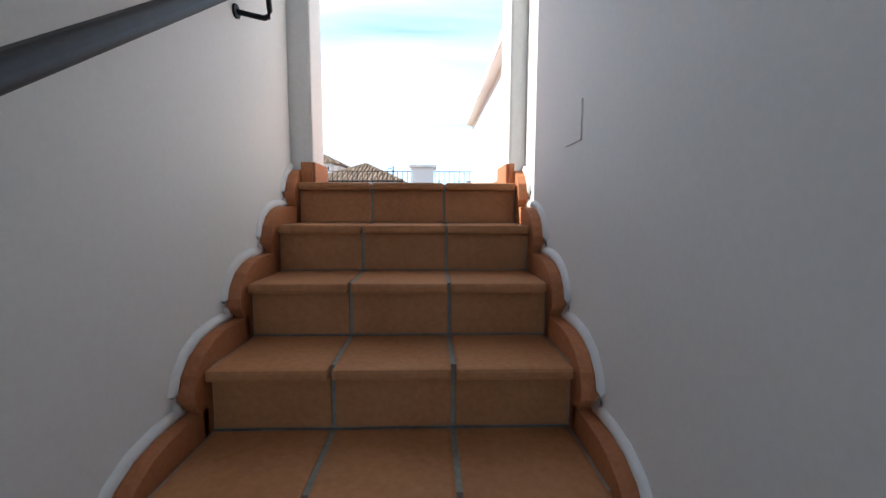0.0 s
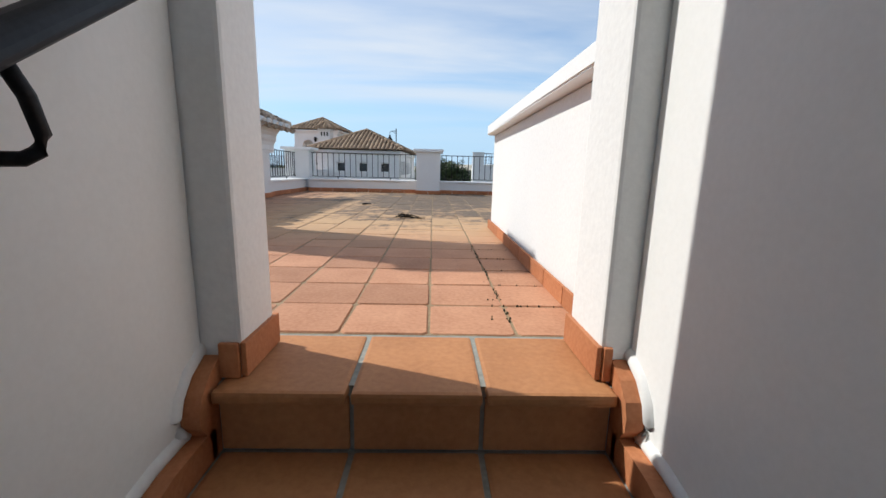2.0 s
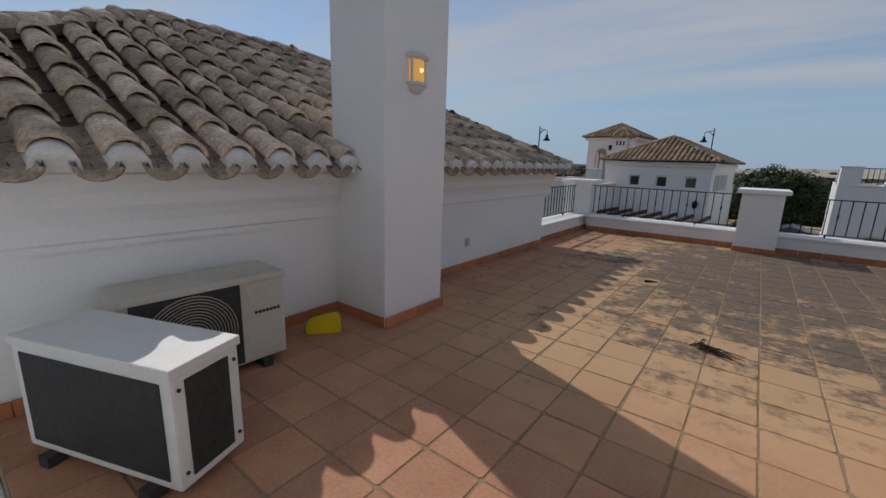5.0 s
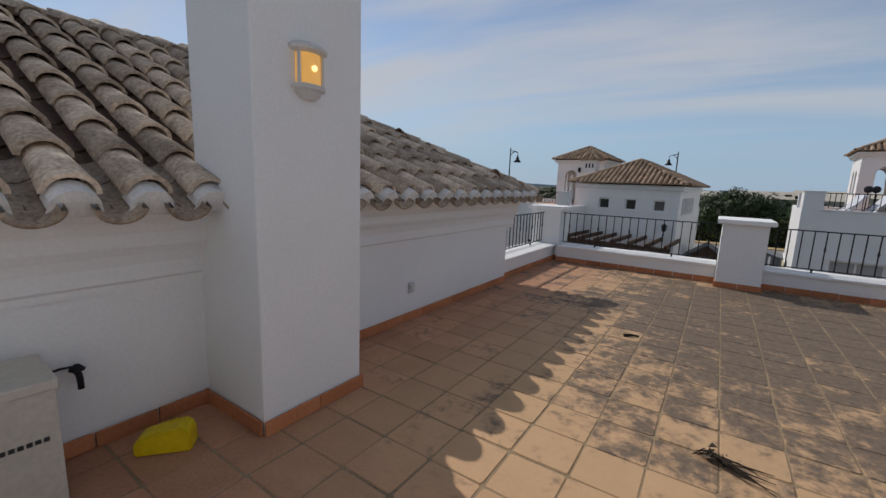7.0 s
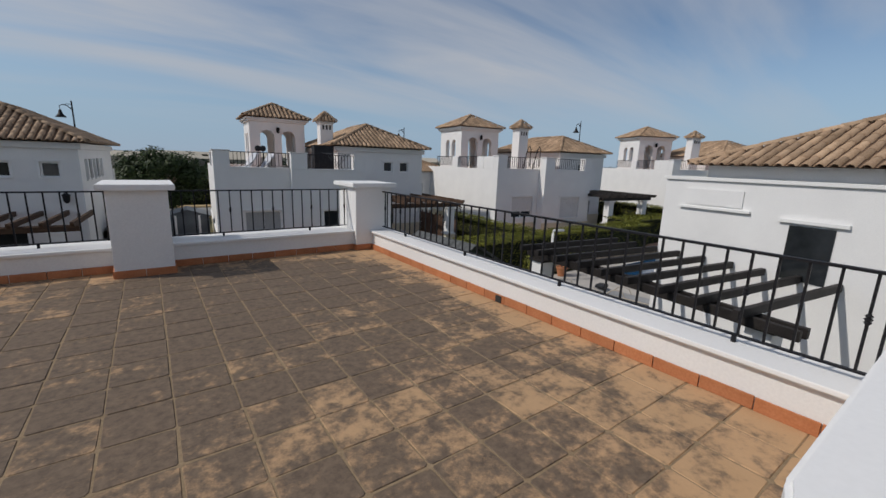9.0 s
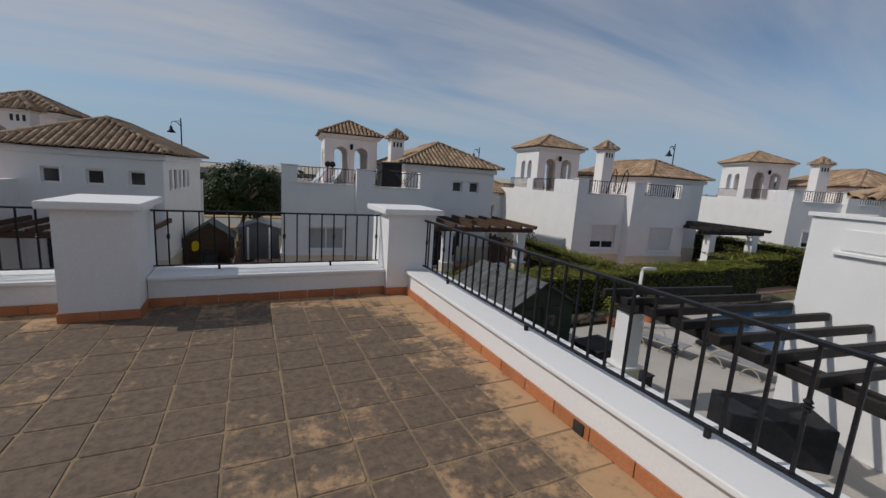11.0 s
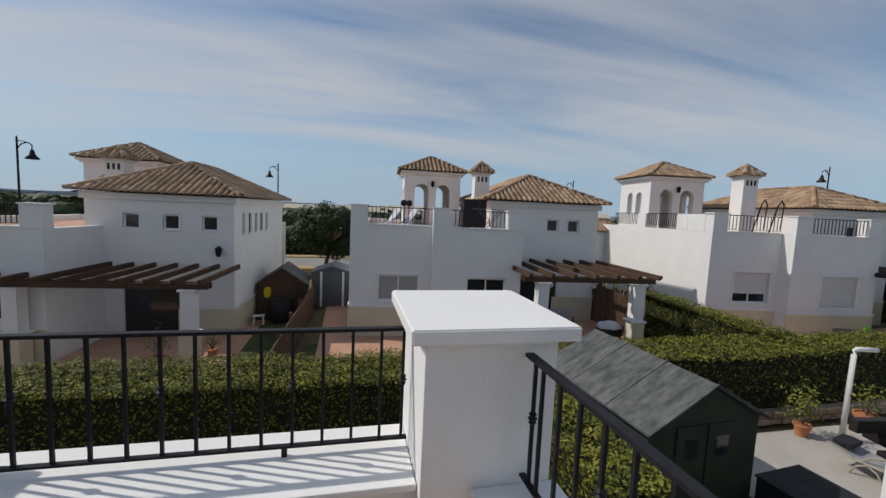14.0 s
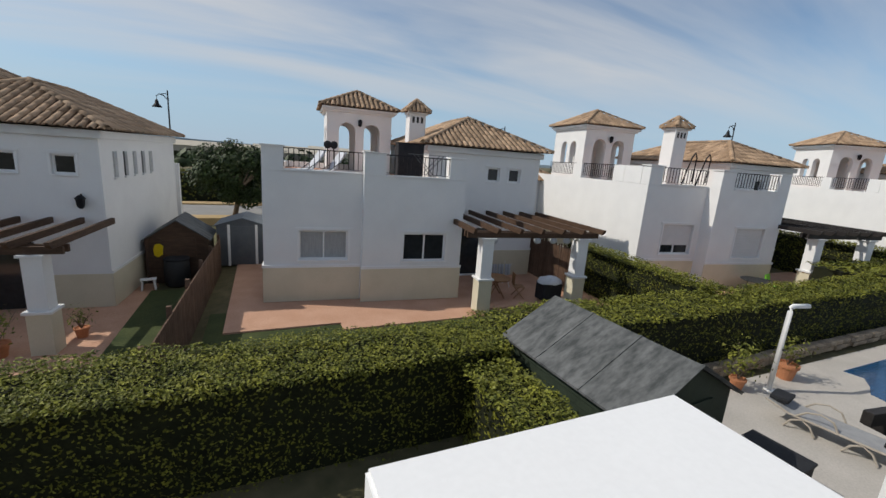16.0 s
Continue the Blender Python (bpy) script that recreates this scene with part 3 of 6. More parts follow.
def build_jamb_skirting():
    for x0, x1, y1 in ((-0.515, -0.499, 2.42), (0.437, 0.453, 2.455)):
        bm = bmesh.new(); box(bm, x0, x1, 2.185, y1, 0.004, 0.10, 0.003)
        single("baseboard_jamb", bm, TERRA, "terracotta tile skirting on the door jamb", "skirting", "structure")
    for x0, x1 in ((XL + 0.052, -0.517), (0.455, XR - 0.052)):
        bm = bmesh.new(); box(bm, x0, x1, 2.176, 2.191, 0.004, 0.10, 0.003)
        single("baseboard_jamb_front", bm, TERRA, "terracotta tile skirting on the door jamb", "skirting", "structure")


build_jamb_skirting()


def build_handrail():
    thing = empty("handrail", label="black iron handrail on bent brackets fixed to the white wall", category="handrail")
    s = RISE / RUN
    def zz(y):
        return 0.982 + (y - 2.12) * s
    bm = bmesh.new()
    tube(bm, [(-0.52, -2.6, zz(-2.6)), (-0.52, 1.93, zz(1.93))], 0.025, 16)
    tube(bm, [(-0.52, 1.93, zz(1.93)), (-0.52, 1.955, zz(1.955))], 0.025, 16, r2=0.014)
    part("rail", bm, IRON, thing, smooth=True)
    for y in (1.72, 0.25, -1.2):
        bm = bmesh.new()
        z = zz(y) - 0.03
        tube(bm, [(-0.522, y - 0.03, z), (-0.523, y, z - 0.045), (-0.525, y + 0.015, z - 0.09), (-0.53, y + 0.012, z - 0.112), (-0.54, y, z - 0.122), (-0.57, y - 0.02, z - 0.123), (XL + 0.002, y - 0.05, z - 0.123)], 0.010, 8)
        b = part("bracket", bm, IRON, thing, smooth=True)
        bm = bmesh.new(); tube(bm, [(XL, y - 0.05, z - 0.123), (XL + 0.008, y - 0.05, z - 0.123)], 0.024, 12)
        part("wall_plate", bm, IRON, b)


build_handrail()


def build_hatch():
    bm = bmesh.new()
    box(bm, XR - 0.002, XR + 0.02, 1.43, 1.575, 0.088, 0.215, 0.003)
    single("wall_hatch", bm, WHITE_PAINT, "small white painted hatch cover flush in the wall", "hatch")


build_hatch()

# ---- our house: terrace ----
TX0, TX1, TY1 = -3.05, 2.76, 11.08


def terrace_base():
    bm = bmesh.new(); box(bm, -3.3, 3.14, 2.50, 11.62, -0.35, -0.006)
    single("terrace_bed", bm, GROUT, "worn grey-brown mortar bed of the terrace", "floor", "structure")
    for x0, x1, y0, y1 in ((-9.2, XL - 0.353, -4.0, 2.497), (XR + 0.303, 3.10, -4.0, 2.247), (-9.2, 3.10, 2.50, 11.58)):
        bm = bmesh.new(); box(bm, x0, x1, y0, y1, GZ - 0.3, -0.353)
        single("house_body", bm, WHITE, "white rendered walls of the house below the terrace", "wall", "structure")


terrace_base()


def wall_strip(name, x0, x1, y0, y1, z0, z1, label="white rendered terrace parapet wall"):
    bm = bmesh.new(); box(bm, x0, x1, y0, y1, z0, z1, 0.010)
    return single(name, bm, WHITE, label, "wall", "structure")


def skirt_run(a, b, z0=0.0, h=0.085, length=0.30, th=0.014, side=1):
    """Terracotta skirting tiles in a row from a to b, each tile an object of its own."""
    a, b = Vector((*a, 0)), Vector((*b, 0))
    d = b - a
    n = max(1, round(d.length / length))
    run = empty("skirting_run", label="row of terracotta skirting tiles along the wall", category="skirting", kind="structure")
    ang = math.degrees(math.atan2(d.y, d.x))
    step = d.length / n
    first = None
    for i in range(n):
        if first is None:
            bm = bmesh.new(); box(bm, 0.003, step - 0.003, -th if side < 0 else 0, 0 if side < 0 else th, 0, h, 0.003)
            first = ob = part("skirting_tile", bm, TERRA, run)
        else:
            ob = new("skirting_tile", first.data); ob.parent = run
        ob.matrix_basis = pose(a.x + d.x * i / n, a.y + d.y * i / n, z0 + random.uniform(-0.002, 0.002), 0, 0, ang)


# right parapet of the light well, with its cap
wall_strip("wall_parapet_well", 0.578, 0.80, 2.475, 5.25, -0.34, 0.905)
wall_strip("wall_parapet_well_far", 0.803, 2.95, 5.03, 5.25, -0.34, 0.905)
wall_strip("wall_parapet_well_near", 0.833, 3.1, 2.25, 2.47, -0.34, 3.4, "white rendered wall beside the light well")


def well_cap():
    bm = bmesh.new()
    o = [(0.50, 2.445), (0.86, 2.475), (0.86, 4.95), (3.02, 4.95), (3.02, 5.33), (0.62, 5.33), (0.545, 5.31), (0.51, 5.26), (0.50, 5.19)]
    prism(bm, o, "z", 0.908, 0.985)
    bmesh.ops.bevel(bm, geom=list(bm.edges), offset=0.008, segments=2, affect="EDGES")
    single("trim_well_cap", bm, WHITE_PAINT, "white painted coping with a rounded corner on the parapet", "coping", "structure")


well_cap()
skirt_run((0.562, 2.53), (0.562, 5.25))
skirt_run((0.578, 5.266), (2.74, 5.266))

# left building with its moulded cornice and tiled hip roof
wall_strip("wall_left", -3.4, -3.02, 1.3, 8.85, -0.3, 1.0, "white rendered side wall under the tiled eave")


def cornice():
    prof = [(-3.4, 0.80), (-3.02, 0.80), (-3.0, 0.80), (-3.0, 0.835), (-2.985, 0.85), (-2.985, 0.93), (-2.965, 0.985), (-2.935, 1.03), (-2.93, 1.05), (-2.93, 1.10), (-2.90, 1.16), (-2.86, 1.20), (-2.86, 1.235), (-3.4, 1.235)]
    bm = bmesh.new()
    prism(bm, prof, "y", 1.25, 8.99)
    single("trim_cornice", bm, WHITE, "white moulded cornice below the roof tiles", "cornice", "structure")
    bm = bmesh.new(); box(bm, -8.7, -3.403, 8.55, 8.85, GZ, 1.0)
    box(bm, -8.7, -3.403, 8.853, 8.99, 0.85, 1.235)
    single("wall_left_end", bm, WHITE, "white rendered end wall under the eave", "wall", "structure")
    bm = bmesh.new(); box(bm, -3.4, -3.02, 8.553, 8.85, GZ, -0.303)
    single("wall_left_corner", bm, WHITE, "white rendered house corner", "wall", "structure")


cornice()
EX, EZ, SL = -2.80, 1.24, 0.485


def own_roof():
    """The hip roof beside the terrace: deck, pan tiles, single cover tiles, mortar plugs, hip and ridge tiles."""
    y0, y1, xr = 1.3, 9.22, -5.8
    half = EX - xr
    ya, yb = y0 + half, y1 - half
    zt = EZ + SL * half
    roof = empty("hip_roof", label="weathered brown clay barrel-tile hip roof beside the terrace", category="roof", kind="structure")
    bm = bmesh.new()
    v = [bm.verts.new(p) for p in ((EX, y0, EZ), (EX, y1, EZ), (xr - half, y1, EZ), (xr - half, y0, EZ), (xr, ya, zt), (xr, yb, zt))]
    for f in ((0, 1, 5, 4), (1, 2, 5), (2, 3, 4, 5), (3, 0, 4), (3, 2, 1, 0)):
        bm.faces.new([v[i] for i in f])
    part("deck", bm, ROOF_PAN_SHADED, roof)
    k = math.sqrt(1 + SL * SL)
    pitch, row = 0.285, 0.36
    random.seed(7)
    # near slope: covers are single tiles
    along = Vector((-1, 0, SL)) / k
    across = Vector((0, 1, 0))
    up = Vector((SL, 0, 1)).normalized()
    bm = bmesh.new(); barrel(bm, Vector((0, 0, 0)), Vector((1, 0, 0)), Vector((0, 1, 0)), Vector((0, 0, 1)), 0.44, 0.106, 0.080, 10, 0.022)
    for v in bm.verts:
        v.co.z *= 1.12
    bm.normal_update()
    for f in bm.faces:
        f.smooth = len(f.verts) == 4 and abs(f.normal.x) < 0.7
    me = bpy.data.meshes.new("cover_tile"); bm.to_mesh(me); bm.free(); me.materials.append(ROOF_TILE)
    pans = bmesh.new()
    plugs = bmesh.new()
    rot = Matrix((along, -across, up)).transposed()
    n = round((y1 - y0) / pitch)
    for i in range(n):
        s = (i + 0.5) * (y1 - y0) / n
        reach = min(s, y1 - y0 - s, half)
        d = 0.01
        while d < reach - 0.06:
            p = Vector((EX, y0 + s, EZ)) + along * (d * k) + up * 0.062
            ob = new("cover_tile", me); ob.parent = roof
            tilt = Matrix.Rotation(radians(4.2 + random.uniform(-0.8, 0.8)), 4, "Y") @ Matrix.Rotation(radians(random.uniform(-1.6, 1.6)), 4, "Z")
            m = rot.to_4x4() @ tilt
            m.translation = p + up * random.uniform(0, 0.008)
            ob.matrix_basis = m
            d += row / k
        # pan at the eave and white mortar plug under the cover
        c = Vector((EX, y0 + s + pitch / 2, EZ)) + along * (-0.10 * k) + up * 0.06
        barrel(pans, c, along, across, up, 0.55, 0.10, 0.09, 10, 0.022, deep=True)
        q = Vector((EX, y0 + s, EZ)) + along * (-0.05) + up * 0.032
        a = [plugs.verts.new(q + across * (0.092 * math.cos(math.pi * t / 8)) + up * (0.085 * math.sin(math.pi * t / 8))) for t in range(9)]
        b = [plugs.verts.new(w.co + along * 0.1) for w in a]
        lo = [plugs.verts.new(q + across * u - up * 0.035 + along * e) for u, e in ((0.10, 0), (-0.10, 0), (-0.10, 0.1), (0.10, 0.1))]
        plugs.faces.new(a + [lo[1], lo[0]])
        for t in range(8):
            plugs.faces.new((a[t], a[t + 1], b[t + 1], b[t]))
    part("eave_pan_tiles", pans, ROOF_TILE, roof, "weathered eave pan tiles", smooth=True)["kind"] = "stuff"
    part("mortar_plugs", plugs, MORTAR, roof, "white mortar plugs under the eave tiles")["kind"] = "stuff"
    # pans up the slope
    bm = bmesh.new()
    for i in range(n - 1):
        s = (i + 1.0) * (y1 - y0) / n
        reach = min(s, y1 - y0 - s, half)
        d = 0.2
        while d < reach - 0.1:
            barrel(bm, Vector((EX, y0 + s, EZ)) + along * (d * k) + up * 0.06, along, across, up, 0.4, 0.085, 0.09, 5, 0.016, deep=True)
            d += row / k
    part("pan_tiles", bm, ROOF_PAN_SHADED, roof, smooth=True)["kind"] = "stuff"
    # far slope tiles
    bm = bmesh.new()
    c, ex, ey = Vector((EX, y1, EZ)), Vector((-1, 0, 0)), Vector((0, -1, 0))
    al = (ey + Vector((0, 0, SL))) / k
    for i in range(25):
        s = (i + 0.5) * 2 * half / 25
        reach = min(s, 2 * half - s)
        d = -0.06
        while d < reach - 0.05:
            barrel(bm, c + ex * s + al * (d * k) + Vector((0, SL, 1)).normalized() * 0.04, al, ex, Vector((0, SL, 1)).normalized(), 0.4, 0.088, 0.07, 5)
            d += row / k
    part("far_slope_tiles", bm, ROOF_FAR, roof, smooth=True)["kind"] = "stuff"
    for a, b in (((EX, y1, EZ), (xr, yb, zt)), ((EX, y0, EZ), (xr, ya, zt)), ((xr, ya, zt), (xr, yb, zt))):
        a, b = Vector(a), Vector(b)
        d = b - a
        al = d.normalized(); ac = al.cross(Vector((0, 0, 1))).normalized(); u = ac.cross(al)
        m = int(d.length / 0.36)
        for i in range(m):
            bm = bmesh.new()
            barrel(bm, a + d * (i / m) + u * (0.06 + random.uniform(0, 0.012)), al, ac, u, d.length / m + 0.04, 0.115, 0.095, 8, 0.018)
            part("ridge_tile", bm, ROOF_TILE, roof, smooth=True)
        bm = bmesh.new()
        prism(bm, [(-0.10, 0), (0.10, 0), (0.10, 0.075), (-0.10, 0.075)], "x", 0.1, d.length)
        o = part("ridge_mortar", bm, ROOF_PAN_SHADED, roof)
        mm = Matrix((al, ac, u)).transposed().to_4x4(); mm.translation = a
        o.matrix_basis = mm


own_roof()


def chimney_pillar():
    thing = empty("chimney", label="tall white rendered chimney shaft rising through the eave", category="chimney", kind="structure")
    bm = bmesh.new(); box(bm, -3.03, -2.42, 4.60, 5.32, -0.3, 2.92, 0.012)
    part("shaft", bm, WHITE, thing)
    bm = bmesh.new(); box(bm, -3.12, -2.29, 4.51, 5.41, 2.923, 3.02, 0.01)
    part("top_slab", bm, WHITE, thing)


chimney_pillar()
skirt_run((-3.005, 2.3), (-3.005, 4.60), side=-1)
skirt_run((-3.02, 4.59), (-2.412, 4.59), side=-1)
skirt_run((-2.406, 4.59), (-2.406, 5.33), side=-1)
skirt_run((-3.005, 5.33), (-3.005, 8.85), side=-1)


def wall_lamp():
    """Half-round wall lantern: moulded top and bottom, two posts, amber glass with a lit bulb."""
    thing = empty("wall_lamp", pose(-2.418, 4.92, 1.832) @ Matrix.Scale(0.76, 4), label="grey-white half-round wall lantern with lit amber glass", category="lamp")

    def half(bm, prof, seg=16):
        rings = [[bm.verts.new((r * math.cos(-math.pi / 2 + math.pi * i / seg) * 0.75, r * math.sin(-math.pi / 2 + math.pi * i / seg), z)) for i in range(seg + 1)] for r, z in prof]
        for u, v in zip(rings, rings[1:]):
            for i in range(seg):
                bm.faces.new((u[i], u[i + 1], v[i + 1], v[i]))
            bm.faces.new((u[0], v[0], v[seg], u[seg]))
        bm.faces.new(rings[0]); bm.faces.new(rings[-1])
    bm = bmesh.new(); half(bm, [(0.115, 0.30), (0.15, 0.315), (0.155, 0.335), (0.13, 0.35), (0.11, 0.365), (0.09, 0.37)])
    part("top_moulding", bm, LAMP_WHITE, thing)
    bm = bmesh.new(); half(bm, [(0.04, -0.01), (0.07, 0.0), (0.10, 0.03), (0.105, 0.05), (0.135, 0.06), (0.14, 0.085), (0.115, 0.095)])
    part("bottom_moulding", bm, LAMP_WHITE, thing)
    bm = bmesh.new(); half(bm, [(0.10, 0.096), (0.10, 0.299)])
    part("glass", bm, AMBER, thing, "lit amber glass", smooth=False)
    for s in (-1, 1):
        bm = bmesh.new(); box(bm, 0.028, 0.05, s * 0.098 - 0.008, s * 0.098 + 0.008, 0.09, 0.305)
        part("post", bm, LAMP_WHITE, thing)
    bm = bmesh.new(); bmesh.ops.create_icosphere(bm, subdivisions=2, radius=0.022)
    for v in bm.verts:
        v.co += Vector((0.078, 0.0, 0.20))
    part("bulb", bm, BULB, thing, "glowing bulb", smooth=True)


wall_lamp()


def socket_plate():
    thing = empty("wall_socket", pose(-3.018, 6.62, 0.28), label="grey-white weatherproof socket on the wall", category="socket")
    bm = bmesh.new(); box(bm, 0, 0.02, -0.045, 0.045, 0, 0.11, 0.006)
    part("plate", bm, LAMP_WHITE, thing)
    bm = bmesh.new(); box(bm, 0.021, 0.034, -0.03, 0.03, 0.02, 0.085, 0.005)
    part("flap", bm, LAMP_WHITE, thing)


socket_plate()

# parapets with ledge, pedestals and railings
def parapet(name, x0, x1, y0, y1, groove=None):
    bm = bmesh.new(); box(bm, x0, x1, y0, y1, -0.34, 0.262, 0.008)
    single("wall_" + name, bm, WHITE, "low white rendered parapet wall of the terrace", "wall", "structure")


LEDGE = 0.30
parapet("parapet_far_left", -3.0, -0.42, 11.10, 11.56)
parapet("parapet_far_right", 0.15, 2.52, 11.10, 11.56)
parapet("parapet_right", 2.78, 3.12, 5.28, 10.997)
parapet("parapet_left", -3.55, -3.10, 8.853, 11.24)
for x0, x1, y0, y1 in ((-2.98, -0.422, 11.06, 11.58), (0.152, 2.508, 11.06, 11.58), (2.735, 3.14, 5.336, 10.995), (-3.57, -3.06, 8.86, 11.24)):
    bm = bmesh.new(); box(bm, x0, x1, y0, y1, 0.265, LEDGE, 0.008)
    single("trim_ledge_cap", bm, WHITE_PAINT, "white painted ledge on the low parapet", "ledge", "structure")


def pedestal(name, x0, x1, y0, y1, h=0.965, over=0.07):
    thing = empty(name, label="white rendered parapet pedestal with a flat overhanging cap", category="pedestal", kind="structure", group="terrace pedestals")
    bm = bmesh.new(); box(bm, x0, x1, y0, y1, -0.34, h, 0.008)
    part("body", bm, WHITE, thing)
    bm = bmesh.new()
    o = over
    prism(bm, [(x0 - o, y0 - o), (x1 + o, y0 - o), (x1 + o, y1 + o), (x0 - o, y1 + o)], "z", h + 0.003, h + 0.068)
    bmesh.ops.bevel(bm, geom=list(bm.edges), offset=0.007, segments=2, affect="EDGES")
    part("cap", bm, WHITE_PAINT, thing)


pedestal("pedestal", -0.415, 0.145, 10.79, 11.60)
pedestal("pedestal_corner", 2.512, 3.115, 11.0, 11.66)
pedestal("pedestal_left", -3.60, -3.02, 11.245, 11.80)
skirt_run((-3.0, 11.095), (-0.43, 11.095), side=-1)
skirt_run((0.16, 11.095), (2.50, 11.095), side=-1)
skirt_run((2.775, 5.28), (2.775, 10.98))
skirt_run((-3.09, 8.86), (-3.09, 11.24), side=-1)
for x0, x1, yn, yf in ((-0.415, 0.145, 10.785, 11.09), (2.512, 2.775, 10.995, 11.09)):
    skirt_run((x0 - 0.012, yn), (x1 + 0.012, yn), side=-1)
    skirt_run((x0 - 0.003, yn), (x0 - 0.003, yf), side=1)
    if x1 < 1:
        skirt_run((x1 + 0.003, yn), (x1 + 0.003, yf), side=-1)
skirt_run((-3.08, 11.24), (-3.0, 11.24), side=-1)
railing("railing", (-3.0, 11.36), (-0.43, 11.36), 0.35, 0.915, "black wrought-iron railing on the white ledge", legs=0.05)
railing("railing", (0.16, 11.36), (2.50, 11.36), 0.35, 0.915, "black wrought-iron railing on the white ledge", legs=0.05)
railing("railing", (2.97, 5.40), (2.97, 10.985), 0.35, 0.90, "long black wrought-iron railing on the white ledge", legs=0.05)
railing("railing", (-3.36, 8.87), (-3.36, 11.23), 0.35, 0.90, "short black wrought-iron railing on the white ledge", legs=0.05)


# ---- things on the terrace ----
def condenser(name, m, w, d, h, label, grille, back=False):
    """An air-conditioning outdoor unit: casing, fan grille with rings, feet."""
    thing = empty(name, m, label=label, category="air conditioner")
    body = AC_WHITE if back else AC_CREAM
    bm = bmesh.new(); box(bm, -w / 2, w / 2, -d / 2, d / 2, 0.05, h, 0.015)
    part("casing", bm, body, thing)
    bm = bmesh.new(); box(bm, -w / 2 - 0.008, w / 2 + 0.008, -d / 2 - 0.008, d / 2 + 0.008, h - 0.035, h + 0.006, 0.006)
    part("lid", bm, body, thing)
    for sx in (-1, 1):
        bm = bmesh.new(); box(bm, sx * w * 0.33 - 0.03, sx * w * 0.33 + 0.03, -d / 2 - 0.04, d / 2 + 0.04, 0.0, 0.052, 0.004)
        part("foot", bm, AC_DARK, thing)
    if grille:
        cx, r = -w * 0.14, h * 0.40
        bm = bmesh.new(); box(bm, cx - r - 0.03, cx + r + 0.03, -d / 2 - 0.012, -d / 2 - 0.002, h * 0.53 - r - 0.01, h * 0.53 + r + 0.01, 0.003)
        part("grille_plate", bm, AC_DARK, thing)
        bm = bmesh.new()
        for i in range(1, 15):
            rr = r * i / 14
            tube(bm, [(cx + rr * math.cos(t * math.tau / 28), -d / 2 - 0.018, h * 0.53 + rr * math.sin(t * math.tau / 28)) for t in range(29)], 0.0035, 4, False)
        part("grille_rings", bm, TAUPE, thing)
        bm = bmesh.new()
        for i in range(7):
            x = w * 0.27 + i * 0.024
            box(bm, x, x + 0.017, -d / 2 - 0.0035, -d / 2 - 0.001, h * 0.60, h * 0.60 + 0.018)
        part("badge", bm, AC_DARK, thing, "dark lettering strip")
    if back:
        for x0, x1 in ((-w / 2 + 0.05, w / 2 - 0.05),):
            bm = bmesh.new(); box(bm, x0, x1, -d / 2 - 0.004, -d / 2 - 0.001, 0.09, h - 0.06)
            part("coil", bm, AC_DARK, thing, "black coil mesh")
            bm = bmesh.new(); box(bm, w / 2 + 0.001, w / 2 + 0.004, -d / 2 + 0.055, d / 2 - 0.06, 0.09, h - 0.06)
            part("coil_side", bm, AC_DARK, thing, "black coil mesh")
        for x, y in ((w / 2 + 0.006, -d / 2 + 0.03), (w / 2 + 0.006, d / 2 - 0.03)):
            for z in (0.12, h - 0.09):
                bm = bmesh.new(); tube(bm, [(x - 0.006, y, z), (x + 0.001, y, z)], 0.008, 8)
                part("screw", bm, AC_DARK, thing)


condenser("air_conditioner", pose(-2.74, 3.40, 0, 0, 0, 88), 0.86, 0.34, 0.60, "aged cream air-conditioning unit with a round fan grille against the wall", True)
condenser("air_conditioner", pose(-2.23, 2.90, 0, 0, 0, 21), 0.86, 0.32, 0.56, "off-white air-conditioning unit with black coil mesh", False, True)


def yellow_block():
    bm = bmesh.new()
    prism(bm, [(-0.13, 0), (0.13, 0), (0.125, 0.10), (0.10, 0.135), (0.06, 0.135), (0.04, 0.12), (-0.09, 0.10), (-0.13, 0.07)], "y", -0.06, 0.06)
    bmesh.ops.bevel(bm, geom=list(bm.edges), offset=0.010, segments=2, affect="EDGES")
    ob = single("yellow_plastic_block", bm, YELLOW, "yellow moulded plastic block lying on the tiles", "plastic block")
    ob.matrix_world = pose(-2.72, 4.24, 0.0, 0, 0, 50)


yellow_block()


def water_tap():
    thing = empty("water_tap", pose(-3.018, 3.98, 0.44), label="dark metal garden tap on the white wall", category="tap")
    bm = bmesh.new(); tube(bm, [(0, 0, 0), (0.05, 0, 0), (0.075, 0, -0.005), (0.085, 0, -0.03), (0.085, 0, -0.07)], 0.014, 10)
    part("spout", bm, IRON, thing, smooth=True)
    bm = bmesh.new(); lathe(bm, [(0.03, 0), (0.034, 0.006), (0.02, 0.02), (0.012, 0.03)], 14, (0.05, 0, 0.012))
    part("handle", bm, IRON, thing, smooth=True)
    bm = bmesh.new(); tube(bm, [(0.04, 0, 0.03), (0.05, -0.06, 0.04), (0.05, -0.11, 0.035)], 0.006, 6)
    part("lever", bm, IRON, thing)


water_tap()


